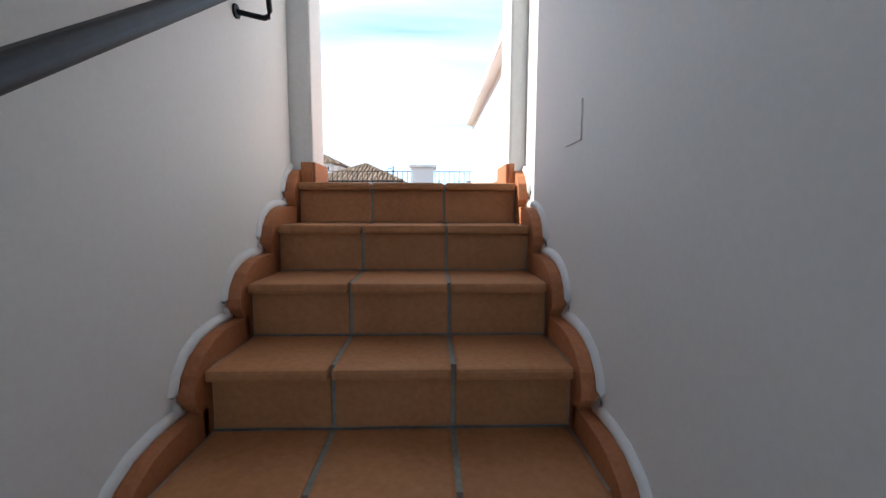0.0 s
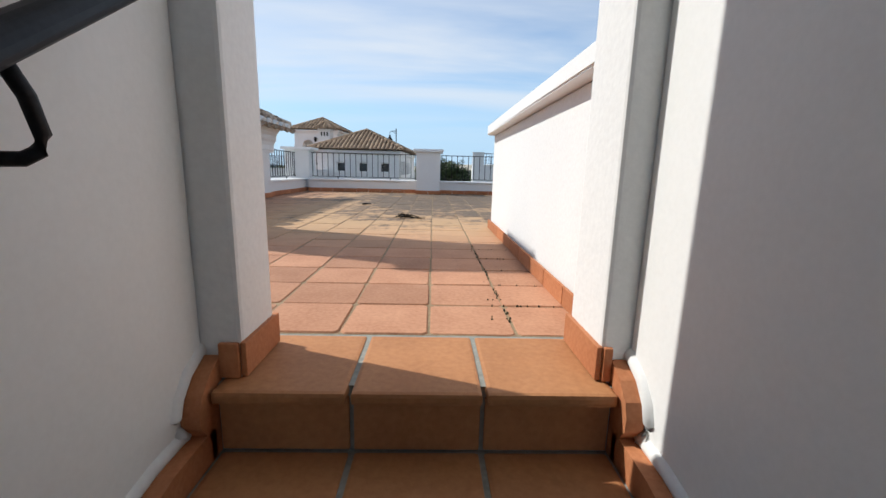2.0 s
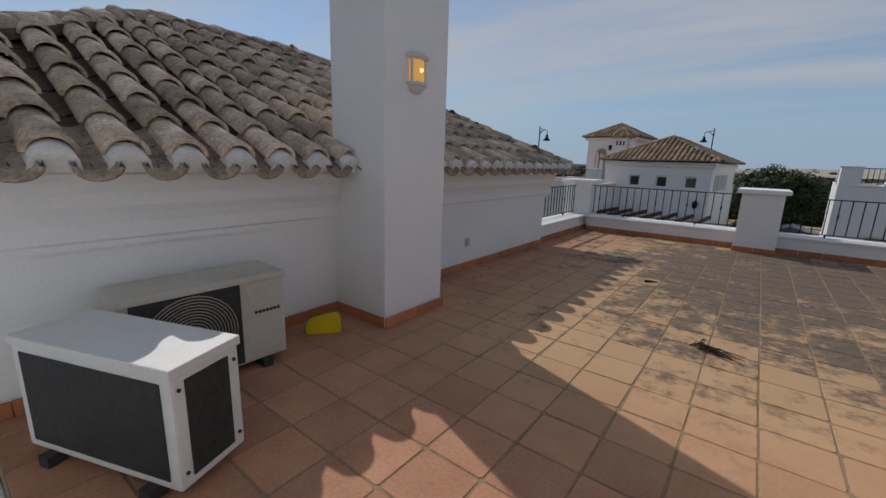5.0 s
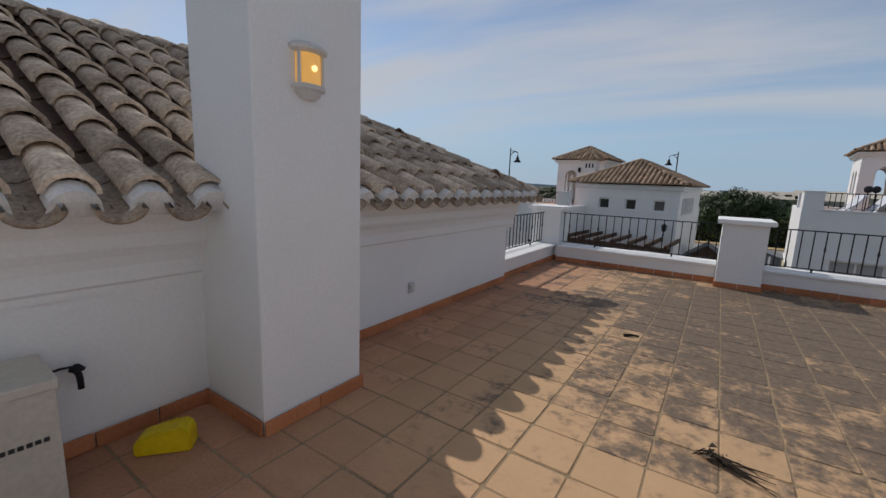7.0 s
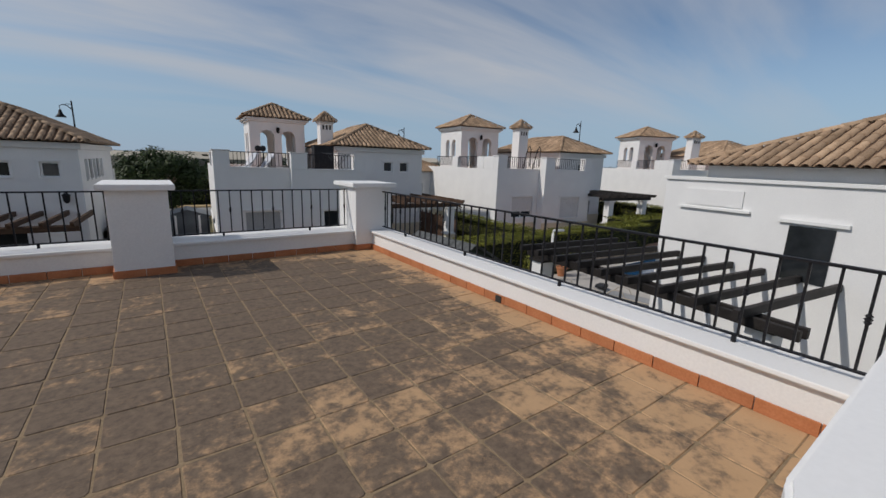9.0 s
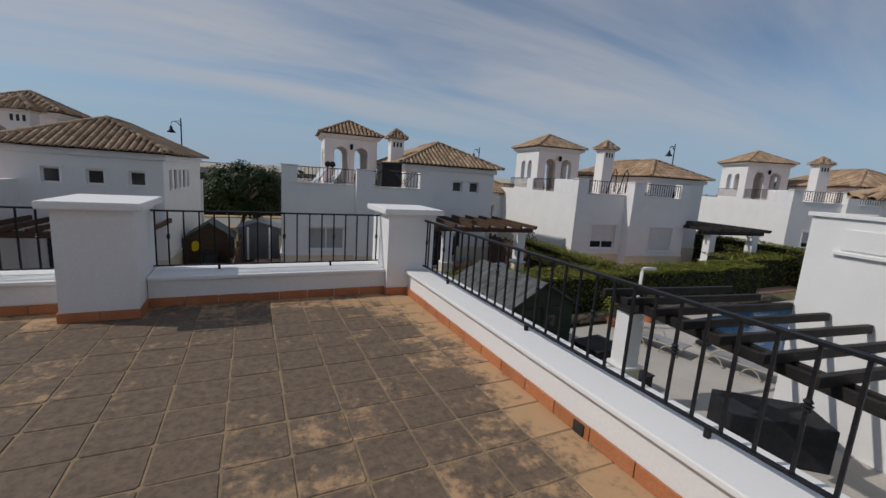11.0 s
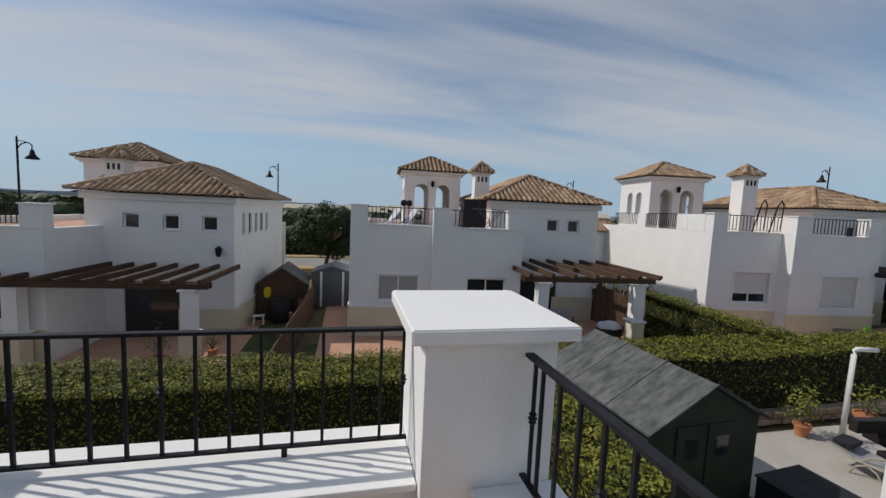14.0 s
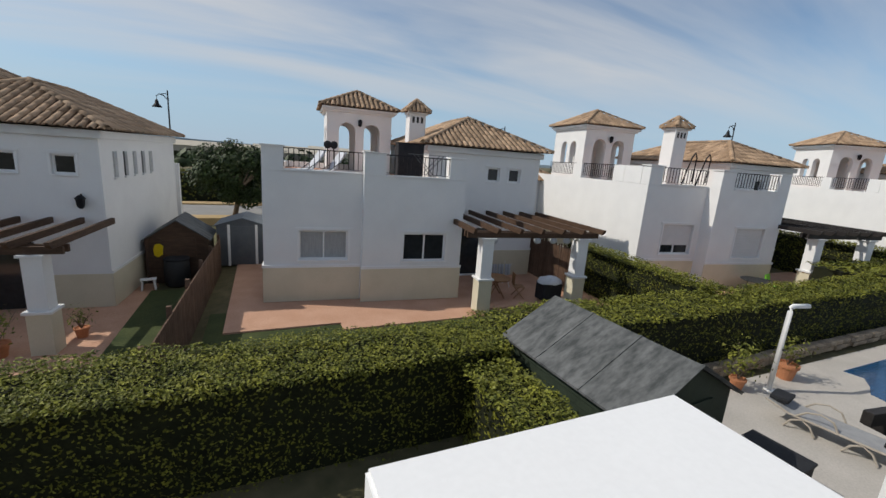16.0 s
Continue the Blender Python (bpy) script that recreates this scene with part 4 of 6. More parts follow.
def twig_clump():
    bm = bmesh.new()
    random.seed(11)
    for i in range(26):
        a = random.uniform(-0.35, 0.35) + (0 if i % 3 else math.pi)
        r = random.uniform(0.06, 0.30 if i % 3 else 0.1)
        tube(bm, [(random.uniform(-0.03, 0.03), random.uniform(-0.03, 0.03), random.uniform(0.004, 0.05)), (r * 0.5 * math.cos(a), r * 0.5 * math.sin(a), random.uniform(0.01, 0.05)), (r * math.cos(a + 0.2), r * math.sin(a + 0.2), 0.006)], 0.006, 4, r2=0.002)
    for i in range(14):
        p = Vector((random.uniform(-0.05, 0.05), random.uniform(-0.05, 0.05), random.uniform(0.005, 0.04)))
        v = [bm.verts.new(p + Vector((random.uniform(-0.03, 0.03), random.uniform(-0.03, 0.03), random.uniform(0, 0.025)))) for _ in range(3)]
        bm.faces.new(v)
    ob = single("dead_plant", bm, TWIG, "small dry dead plant lying on the tiles", "dead plant")
    ob.matrix_world = pose(-0.36, 5.9, 0.002, 0, 0, -22)
    bm = bmesh.new(); tube(bm, [(-0.07, 0, 0.012), (0, 0.008, 0.016), (0.07, 0.0, 0.012)], 0.016, 6, r2=0.008)
    ob = single("dead_leaf", bm, TWIG, "curled dry brown leaf on the tiles", "leaf")
    ob.matrix_world = pose(-1.05, 7.6, 0.0, 0, 0, 25)


twig_clump()


def drain_spout():
    bm = bmesh.new(); box(bm, 2.752, 2.762, 8.02, 8.10, 0.005, 0.075, 0.003)
    single("drain_outlet", bm, AC_DARK, "small black drain opening in the skirting", "drain")


drain_spout()


# ---- neighbouring houses ----
def window_unit(parent, xa, xb, y, za, zb, kind="glass", leaves=2):
    """A framed window recessed at y, facing -y."""
    win = new("window"); win.parent = parent
    bm = bmesh.new()
    f = 0.05
    box(bm, xa, xb, y + 0.10, y + 0.16, za, za + f); box(bm, xa, xb, y + 0.10, y + 0.16, zb - f, zb)
    for i in range(leaves + 1):
        x = xa + (xb - xa - f) * i / leaves
        box(bm, x, x + f, y + 0.095, y + 0.155, za + f, zb - f)
    part("frame", bm, WHITE_PAINT, win)
    for i in range(leaves):
        a = xa + (xb - xa) * i / leaves + 0.03; b = xa + (xb - xa) * (i + 1) / leaves - 0.03
        bm = bmesh.new(); box(bm, a, b, y + 0.125, y + 0.135, za + 0.03, zb - 0.03)
        part("pane", bm, CURTAIN if kind == "curtain" else GLASS_DARK, win)
    if kind in ("half", "closed"):
        zc = za + (zb - za) * (0.30 if kind == "half" else 0.02)
        for i in range(10):
            z = zc + (zb - zc) * i / 10
            bm = bmesh.new(); box(bm, xa + 0.02, xb - 0.02, y + 0.06, y + 0.085, z + 0.004, z + (zb - zc) / 10)
            part("shutter_slat", bm, SHUTTER, win)
    bm = bmesh.new(); box(bm, xa - 0.06, xb + 0.06, y - 0.05, y + 0.10, za - 0.05, za - 0.003, 0.006)
    part("sill", bm, WHITE_PAINT, win)
    bm = bmesh.new(); box(bm, xa - 0.14, xb + 0.14, y - 0.035, y + 0.0, zb + 0.02, zb + 0.11, 0.006)
    part("lintel_moulding", bm, WHITE, win)
    for xx in (xa - 0.07, xb):
        bm = bmesh.new(); box(bm, xx, xx + 0.07, y - 0.03, y - 0.002, za, zb + 0.018, 0.006); part("surround", bm, WHITE_PAINT, win)


def pergola_parts(h, x0, x1, yf, yb, z, posts, wood=DARK_WOOD):
    g = GZ
    for px in posts:
        bm = bmesh.new(); box(bm, px - 0.24, px + 0.24, yf - 0.02, yf + 0.46, g, g + 1.12, 0.01); p = part("post_plinth", bm, CREAM, h)
        bm = bmesh.new(); box(bm, px - 0.29, px + 0.29, yf - 0.07, yf + 0.51, g + 1.123, g + 1.19, 0.01); part("post_band", bm, WHITE, h)
        bm = bmesh.new(); box(bm, px - 0.20, px + 0.20, yf + 0.02, yf + 0.42, g + 1.193, z - 0.28, 0.01); part("post", bm, WHITE, h)
        bm = bmesh.new(); box(bm, px - 0.26, px + 0.26, yf - 0.04, yf + 0.48, z - 0.277, z - 0.21, 0.01); part("post_cap", bm, WHITE, h)
    for y in (yf + 0.05, yf + 0.30):
        bm = bmesh.new(); box(bm, x0, x1, y, y + 0.09, z - 0.207, z - 0.02, 0.01); part("beam", bm, wood, h)
    n = max(3, round((x1 - x0) / 0.78))
    for i in range(n + 1):
        x = x0 + 0.1 + (x1 - x0 - 0.2) * i / n
        bm = bmesh.new()
        prism(bm, [(yf - 0.35, z + 0.10), (yf - 0.25, z - 0.015), (yb, z - 0.015), (yb, z + 0.16), (yf - 0.35, z + 0.16)], "x", x - 0.05, x + 0.05)
        part("rafter", bm, wood, h)


def garden_chair(m, material=TEAK):
    c = empty("garden_chair", m, label="slatted wooden folding chair on the patio", category="chair", group="patio chairs")
    bm = bmesh.new()
    for i in range(5):
        box(bm, -0.22, 0.22, -0.2 + i * 0.085, -0.13 + i * 0.085, 0.43, 0.45)
    part("seat", bm, material, c)
    bm = bmesh.new()
    for i in range(5):
        box(bm, -0.2 + i * 0.085, -0.14 + i * 0.085, 0.2, 0.225, 0.5, 0.92)
    box(bm, -0.22, 0.22, 0.195, 0.23, 0.9, 0.95)
    part("backrest", bm, material, c)
    for sx in (-0.2, 0.2):
        for ya, yb in ((-0.2, 0.2), (0.2, -0.2)):
            bm = bmesh.new(); tube(bm, [(sx, ya, 0), (sx, yb, 0.45)], 0.02, 6)
            part("leg", bm, material, c)


def house(m, label, tower=(3.9, 9.84), apex_x=8.55, chim=(5.89, 4.6), block_x=(5.95, 11.05), small=((8.6, 9.15), (9.6, 10.15)), kinds=("curtain", "glass"), perg=True, perg_y=-1.9, posts=(6.9, 10.6), wood=DARK_WOOD, side_windows=True, front=(3.05, 6.55, 0.32), wins=(1.06, 2.6, 4.43, 5.95), win_z=(-2.04, -1.07), wing=False):
    xs, xe, sd = front
    wa, wb, wc, wd = wins
    w0, w1 = win_z
    h = empty("house", m, label=label, category="house", group="neighbouring houses")
    g = GZ
    # ground-floor walls with window openings
    bm = bmesh.new(); holed_wall(bm, 0, xs, 0, 0.25, g, 0.80, [(wa, wb, w0, w1)]); part("wall", bm, WHITE, h)
    bm = bmesh.new(); holed_wall(bm, xs, xe, -sd, 0.25 - sd, g, 0.80, [(wc, wd, w0, w1)]); part("wall", bm, WHITE, h)
    bm = bmesh.new(); box(bm, xs, xs + 0.25, 0.253 - sd, 0.25, g, 0.80); part("wall", bm, WHITE, h)
    bm = bmesh.new(); box(bm, xe - 0.25, xe, 0.253 - sd, 2.4, g, 0.8); part("wall", bm, WHITE, h)
    bm = bmesh.new(); box(bm, 0, 0.25, 0.253, 11.3, g, 0.80); part("wall", bm, WHITE, h)
    bm = bmesh.new(); box(bm, 0.25, 11.0, 11.05, 11.3, g, 0.80); part("wall", bm, WHITE, h)
    bm = bmesh.new(); box(bm, 0.253, 6.297, 0.3, 11.04, 0.35, 0.5); part("roof_terrace", bm, PATIO, h)
    # plinth and its trim
    for x0, x1, y in ((-0.03, xs - 0.03, -0.03), (xs - 0.03, xe + 0.03, -sd - 0.03)):
        bm = bmesh.new(); box(bm, x0, x1, y, y + 0.027, g, -2.30); part("plinth", bm, CREAM, h)
        bm = bmesh.new(); box(bm, x0 - 0.02, x1 + 0.02, y - 0.025, y + 0.027, -2.297, -2.20, 0.008); part("plinth_trim", bm, WHITE, h)
    bm = bmesh.new(); box(bm, -0.055, -0.003, -0.055, 11.3, -2.297, -2.20, 0.008); part("plinth_trim", bm, WHITE, h)
    bm = bmesh.new(); box(bm, -0.03, -0.003, 0.0, 11.3, g, -2.30); part("plinth", bm, CREAM, h)
    # parapet piers and ledges
    for x0, x1, y in ((0, 0.62, 0), (xs, xs + 0.7, -sd), (xe - 0.6, xe, -sd)):
        bm = bmesh.new(); box(bm, x0 + (0.003 if x0 == 0 else 0), x1, y, y + 0.45, 0.803, 1.52, 0.01); part("pier", bm, WHITE, h)
        bm = bmesh.new(); box(bm, x0 - 0.04, x1 + 0.04, y - 0.04, y + 0.49, 1.523, 1.57, 0.008); part("pier_cap", bm, WHITE, h)
    for x0, x1, y in ((0.62, xs, 0), (xs + 0.7, xe - 0.6, -sd)):
        bm = bmesh.new(); box(bm, x0, x1, y - 0.04, y + 0.30, 0.803, 0.86, 0.008); part("ledge", bm, WHITE, h)
        railing("rail", (x0, y + 0.12), (x1, y + 0.12), 0.93, 1.50, "", pitch=0.15, detail=False, parent=h)
    for ya, yb, pier in ((2.2, 4.6, 0.7), (5.3, 7.8, 0.7)):
        bm = bmesh.new(); box(bm, 0, 0.3, ya - pier, ya, 0.803, 1.5, 0.01); part("pier", bm, WHITE, h)
        railing("rail", (0.12, ya), (0.12, yb), 0.93, 1.5, "", pitch=0.15, detail=False, parent=h)
    bm = bmesh.new(); box(bm, 0, 0.3, 0.46, 1.49, 0.803, 1.5, 0.01); part("pier", bm, WHITE, h)
    window_unit(h, wa, wb, 0, w0, w1, kinds[0])
    window_unit(h, wc, wd, -sd, w0, w1, kinds[1])
    # taller block with hip roof
    b0, b1 = block_x
    bm = bmesh.new()
    holed_wall(bm, b0, b1, 2.4, 2.62, g, 2.0, [(a, b, 0.72, 1.28) for a, b in small] + [(b0 + 1.2, b0 + 3.3, g + 0.06, -1.3)]); part("wall", bm, WHITE, h)
    for a, b in small:
        window_unit(h, a, b, 2.4, 0.72, 1.28, "glass", 1)
    bm = bmesh.new(); box(bm, b0 + 1.2, b0 + 3.3, 2.50, 2.53, g + 0.06, -1.3); part("patio_door", bm, GLASS_DARK, h)
    bm = bmesh.new(); box(bm, b1 - 0.22, b1, 2.623, 10.2, g, 2.0); part("wall", bm, WHITE, h)
    bm = bmesh.new(); box(bm, b0, b0 + 0.22, 2.623, 10.2, 0.5, 2.0); part("wall", bm, WHITE, h)
    bm = bmesh.new(); box(bm, b0 + 0.22, b1 - 0.22, 9.98, 10.2, g, 2.0); part("wall", bm, WHITE, h)
    for x0, x1, y0, y1 in ((b0 - 0.12, b1 + 0.12, 2.28, 2.398), (b1 + 0.002, b1 + 0.12, 2.40, 10.2), (b0 - 0.12, b0 - 0.002, 2.40, 10.2)):
        bm = bmesh.new(); box(bm, x0, x1, y0, y1, 1.78, 2.02, 0.03); part("cornice", bm, WHITE, h)
    bm = bmesh.new(); box(bm, b1 - 2.0, b1 + 0.02, 2.37, 2.398, g, -2.30); part("plinth", bm, CREAM, h)
    bm = bmesh.new(); box(bm, b1 + 0.002, b1 + 0.03, 2.4, 10.2, g, -2.30); part("plinth", bm, CREAM, h)
    bm = bmesh.new(); box(bm, b1 + 0.002, b1 + 0.05, 2.38, 10.2, -2.297, -2.21); part("plinth_trim", bm, WHITE, h)
    hip_roof(b0 - 0.38, b1 + 0.38, 2.02, 10.5, 2.06, 0.46, h)
    if side_windows:
        for i in range(5):
            y = 3.3 + i * 0.85
            bm = bmesh.new(); box(bm, b1 + 0.001, b1 + 0.004, y, y + 0.42, 0.62, 1.42); part("side_vent", bm, GLASS_DARK if i % 2 else CURTAIN, h)
            bm = bmesh.new(); box(bm, b1 + 0.001, b1 + 0.07, y - 0.05, y + 0.47, 0.55, 0.617); part("sill", bm, WHITE, h)
            bm = bmesh.new(); box(bm, b1 + 0.001, b1 + 0.08, y + 0.14, y + 0.29, 0.62, 1.42); part("side_pillar", bm, WHITE, h)
    # stair tower with arches
    tx, ty = tower
    r = 1.62
    arches = [(tx - 0.62, 0.82, 0.6, 2.55), (tx + 0.62, 0.82, 0.6, 2.55)]
    for y0, y1 in ((ty - r, ty - r + 0.28), (ty + r - 0.28, ty + r)):
        bm = bmesh.new(); arch_wall(bm, tx - r, tx + r, y0, y1, 0.5, 3.45, arches); part("tower_wall", bm, WHITE, h)
    for sx in (-1, 1):
        bm = bmesh.new()
        arch_wall(bm, -r + 0.283, r - 0.283, -0.14, 0.14, 0.5, 3.45, [(-0.5, 0.6, 1.5, 2.5), (0.45, 0.6, 1.5, 2.5)])
        o = part("tower_wall", bm, WHITE, h)
        o.matrix_basis = pose(tx + sx * (r - 0.14), ty, 0, 0, 0, 90)
    for z0, z1, e in ((2.46, 2.56, 0.03), (3.40, 3.55, 0.12), (3.55, 3.66, 0.22)):
        if z0 < 3:
            for xa, xb in ((tx - r - e, tx - 1.03), (tx - 0.21, tx + 0.21), (tx + 1.03, tx + r + e)):
                bm = bmesh.new(); box(bm, xa, xb, ty - r - e, ty - r - 0.002, z0, z1); part("tower_band", bm, WHITE, h)
        else:
            bm = bmesh.new(); box(bm, tx - r - e, tx + r + e, ty - r - e, ty + r + e, z0 + 0.053 if z0 == 3.40 else z0 + 0.003, z1); part("tower_band", bm, WHITE, h)
    hip_roof(tx - 1.95, tx + 1.95, ty - 1.95, ty + 1.95, 3.70, 0.50, h, name="tower_roof")
    lan = new("wall_lantern"); lan.parent = h
    bm = bmesh.new(); lathe(bm, [(0.03, -0.16), (0.09, -0.1), (0.10, 0.08), (0.13, 0.1), (0.05, 0.2)], 8, (tx, ty - r - 0.12, 2.95)); part("lantern", bm, IRON, lan)
    # chimney with slots and a little tiled cap
    cx, cy = chim
    bm = bmesh.new(); box(bm, cx - 0.36, cx + 0.36, cy - 0.36, cy + 0.36, 0.5, 3.30, 0.01); part("chimney", bm, WHITE, h)
    for i in range(3):
        bm = bmesh.new(); box(bm, cx - 0.24 + i * 0.19, cx - 0.14 + i * 0.19, cy - 0.364, cy - 0.361, 2.95, 3.2); part("chimney_slot", bm, AC_DARK, h)
    bm = bmesh.new(); box(bm, cx - 0.42, cx + 0.42, cy - 0.42, cy + 0.42, 3.303, 3.40); part("chimney_band", bm, WHITE, h)
    hip_roof(cx - 0.5, cx + 0.5, cy - 0.5, cy + 0.5, 3.41, 0.95, h, name="chimney_roof", pitch=0.2)
    if wing:
        bm = bmesh.new(); holed_wall(bm, -2.6, -0.003, 8.6, 8.85, g, 0.35, [(-2.2, -1.75, -1.3, -0.5), (-1.1, -0.65, -1.3, -0.5)]); part("wing_wall", bm, WHITE, h)
        for xa, xb in ((-2.2, -1.75), (-1.1, -0.65)):
            window_unit(h, xa, xb, 8.6, -1.3, -0.5, "glass", 1)
        bm = bmesh.new(); box(bm, -2.6, -2.35, 8.853, 13.0, g, 0.35); part("wing_wall", bm, WHITE, h)
        hip_roof(-2.95, 1.6, 8.25, 13.2, 0.38, 0.42, h, name="wing_roof")
    if perg:
        pergola_parts(h, posts[0] - 0.75, posts[1] + 0.6, perg_y, 2.3, -0.68, posts, wood)
    return h


HA = pose(-13.3, 24.72, -0.37, 0, 0, -4)
HB = pose(2.23, 24.78, 0.06, 0, 0, -5)
HC = pose(17.4, 23.75, 0.26, 0, 0, -8) @ Matrix.Scale(1.09, 4)
HD = pose(34.5, 21.5, 0.6, 0, 0, -28) @ Matrix.Scale(1.09, 4)
house(HB, "white house with tiled roofs, arched tower and brown pergola")
house(HA, "white house with three small windows and dark pergola", small=((7.2, 7.75), (8.55, 9.1), (9.9, 10.45)), perg_y=-0.9, posts=(6.0, 10.75))
house(HC, "white house seen at its corner with roller shutters and arched tower", tower=(3.39, 8.89), kinds=("half", "closed"), chim=(3.75, 3.0), block_x=(6.79, 11.05), posts=(7.3, 10.4), perg_y=-1.9, small=((8.6, 9.15),), wood=BLACK_WOOD, front=(2.99, 6.72, 0.57), wins=(1.11, 2.66, 4.32, 5.88), win_z=(-2.0, -0.77), wing=True)
house(HD, "white house with arched tower and terrace railings behind the hedge", kinds=("half", "half"), perg=False, tower=(3.39, 8.89), chim=(3.75, 3.0))
house(pose(-30.5, 27.5, -0.7, 0, 0, -3), "white house with tiled roof beyond the next garden", kinds=("glass", "glass"), perg=False)
house(pose(43.5, 12.5, 0.3, 0, 0, -55), "far white house with tiled hip roof", kinds=("glass", "glass"), perg=False)


# ---- gardens ----
def leaves(bm, p, size, nrm):
    """One small folded leaf at p."""
    a = nrm.orthogonal().normalized()
    a = Matrix.Rotation(random.uniform(0, math.tau), 3, nrm) @ a
    b = nrm.cross(a)
    t = (nrm * random.uniform(0.1, 0.9) + a * random.uniform(-0.6, 0.6)) * size * 0.5
    v = [bm.verts.new(p - a * size * 0.5), bm.verts.new(p + b * size * 0.28 + t * 0.5), bm.verts.new(p + a * size * 0.5 + t), bm.verts.new(p - b * size * 0.28 + t * 0.5)]
    bm.faces.new(v)


def hedge(x0, x1, y0, y1, z0, z1, density, label, size=0.075, faces="tfblr"):
    random.seed(int(abs(x0 * 10 + y0)))
    thing = empty("hedge", label=label, category="hedge", group="clipped hedges")

    def wob(x, y, z):
        return 0.10 * noise.noise(Vector((x * 0.9, y * 0.9, z * 0.9))) + 0.06 * noise.noise(Vector((x * 3, y * 3, z * 3)))
    # solid inner block, coloured as the shade seen between the leaves
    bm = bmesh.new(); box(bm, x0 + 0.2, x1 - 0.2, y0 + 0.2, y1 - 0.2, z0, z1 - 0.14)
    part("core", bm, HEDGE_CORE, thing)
    vs, fs = [], []

    def scatter(area, make, nrm):
        for _ in range(int(area * density)):
            p = make()
            side = nrm.z < 0.5
            w = wob(*p) + (random.uniform(-0.26, -0.04) if side else random.uniform(-0.12, 0.03))
            p = Vector(p) + nrm * w
            n = (nrm + Vector((random.uniform(-0.8, 0.8), random.uniform(-0.8, 0.8), random.uniform(-0.7, 0.2) if side else random.uniform(-0.2, 0.9)))).normalized()
            a = Matrix.Rotation(random.uniform(0, math.tau), 3, n) @ n.orthogonal().normalized()
            b = n.cross(a)
            s = size * random.uniform(0.7, 1.3)
            i = len(vs)
            vs.extend([p - a * s * 0.5, p + b * s * 0.3 + n * s * 0.12, p + a * s * 0.5, p - b * s * 0.3 + n * s * 0.12])
            fs.append((i, i + 1, i + 2, i + 3))
    dx, dy, dz = x1 - x0, y1 - y0, z1 - z0
    if "t" in faces:
        scatter(dx * dy * 2.2, lambda: (random.uniform(x0, x1), random.uniform(y0, y1), z1), Vector((0, 0, 1)))
    if "f" in faces:
        scatter(dx * dz * 0.6, lambda: (random.uniform(x0, x1), y0, random.uniform(z0, z1)), Vector((0, -1, 0)))
    if "b" in faces:
        scatter(dx * dz * 0.4, lambda: (random.uniform(x0, x1), y1, random.uniform(z0, z1)), Vector((0, 1, 0)))
    if "l" in faces:
        scatter(dy * dz, lambda: (x0, random.uniform(y0, y1), random.uniform(z0, z1)), Vector((-1, 0, 0)))
    if "r" in faces:
        scatter(dy * dz, lambda: (x1, random.uniform(y0, y1), random.uniform(z0, z1)), Vector((1, 0, 0)))
    me = bpy.data.meshes.new("leaves"); me.from_pydata(vs, [], fs); me.materials.append(LEAF)
    ob = new("leaves", me); ob.parent = thing; ob["kind"] = "stuff"
    return thing


hedge(-13, 6.4, 16.75, 18.35, ground_height(-5, 0), -1.68, 620, "dense clipped green hedge along the garden boundary", size=0.062, faces="tfr")
hedge(6.4, 24, 17.2, 18.7, GZ, -1.72, 330, "clipped green hedge behind the pool terrace", faces="tfb")
hedge(5.3, 6.35, 13.4, 16.7, GZ, -1.85, 420, "short clipped hedge beside the green shed", faces="tflr")
h = hedge(-0.55, 0.55, 0, 6.8, GZ, -1.55, 260, "clipped hedge between two neighbouring patios", faces="tflr")
h.matrix_world = pose(14.5, 18.4, 0, 0, 0, -4)
h = hedge(-0.5, 0.5, 0, 9, GZ, -1.35, 160, "clipped hedge beside the black pergola", size=0.09, faces="tflr")
h.matrix_world = HC @ pose(12.3, -4.6, 0)
hedge(24, 60, 18.5, 20.5, GZ, -1.7, 60, "long hedge beyond the neighbouring pergola", size=0.14, faces="tf")
hedge(-60, 60, 52.0, 54.5, -3.6, -1.0, 18, "dark hedge along the far side of the road", size=0.26, faces="tf")


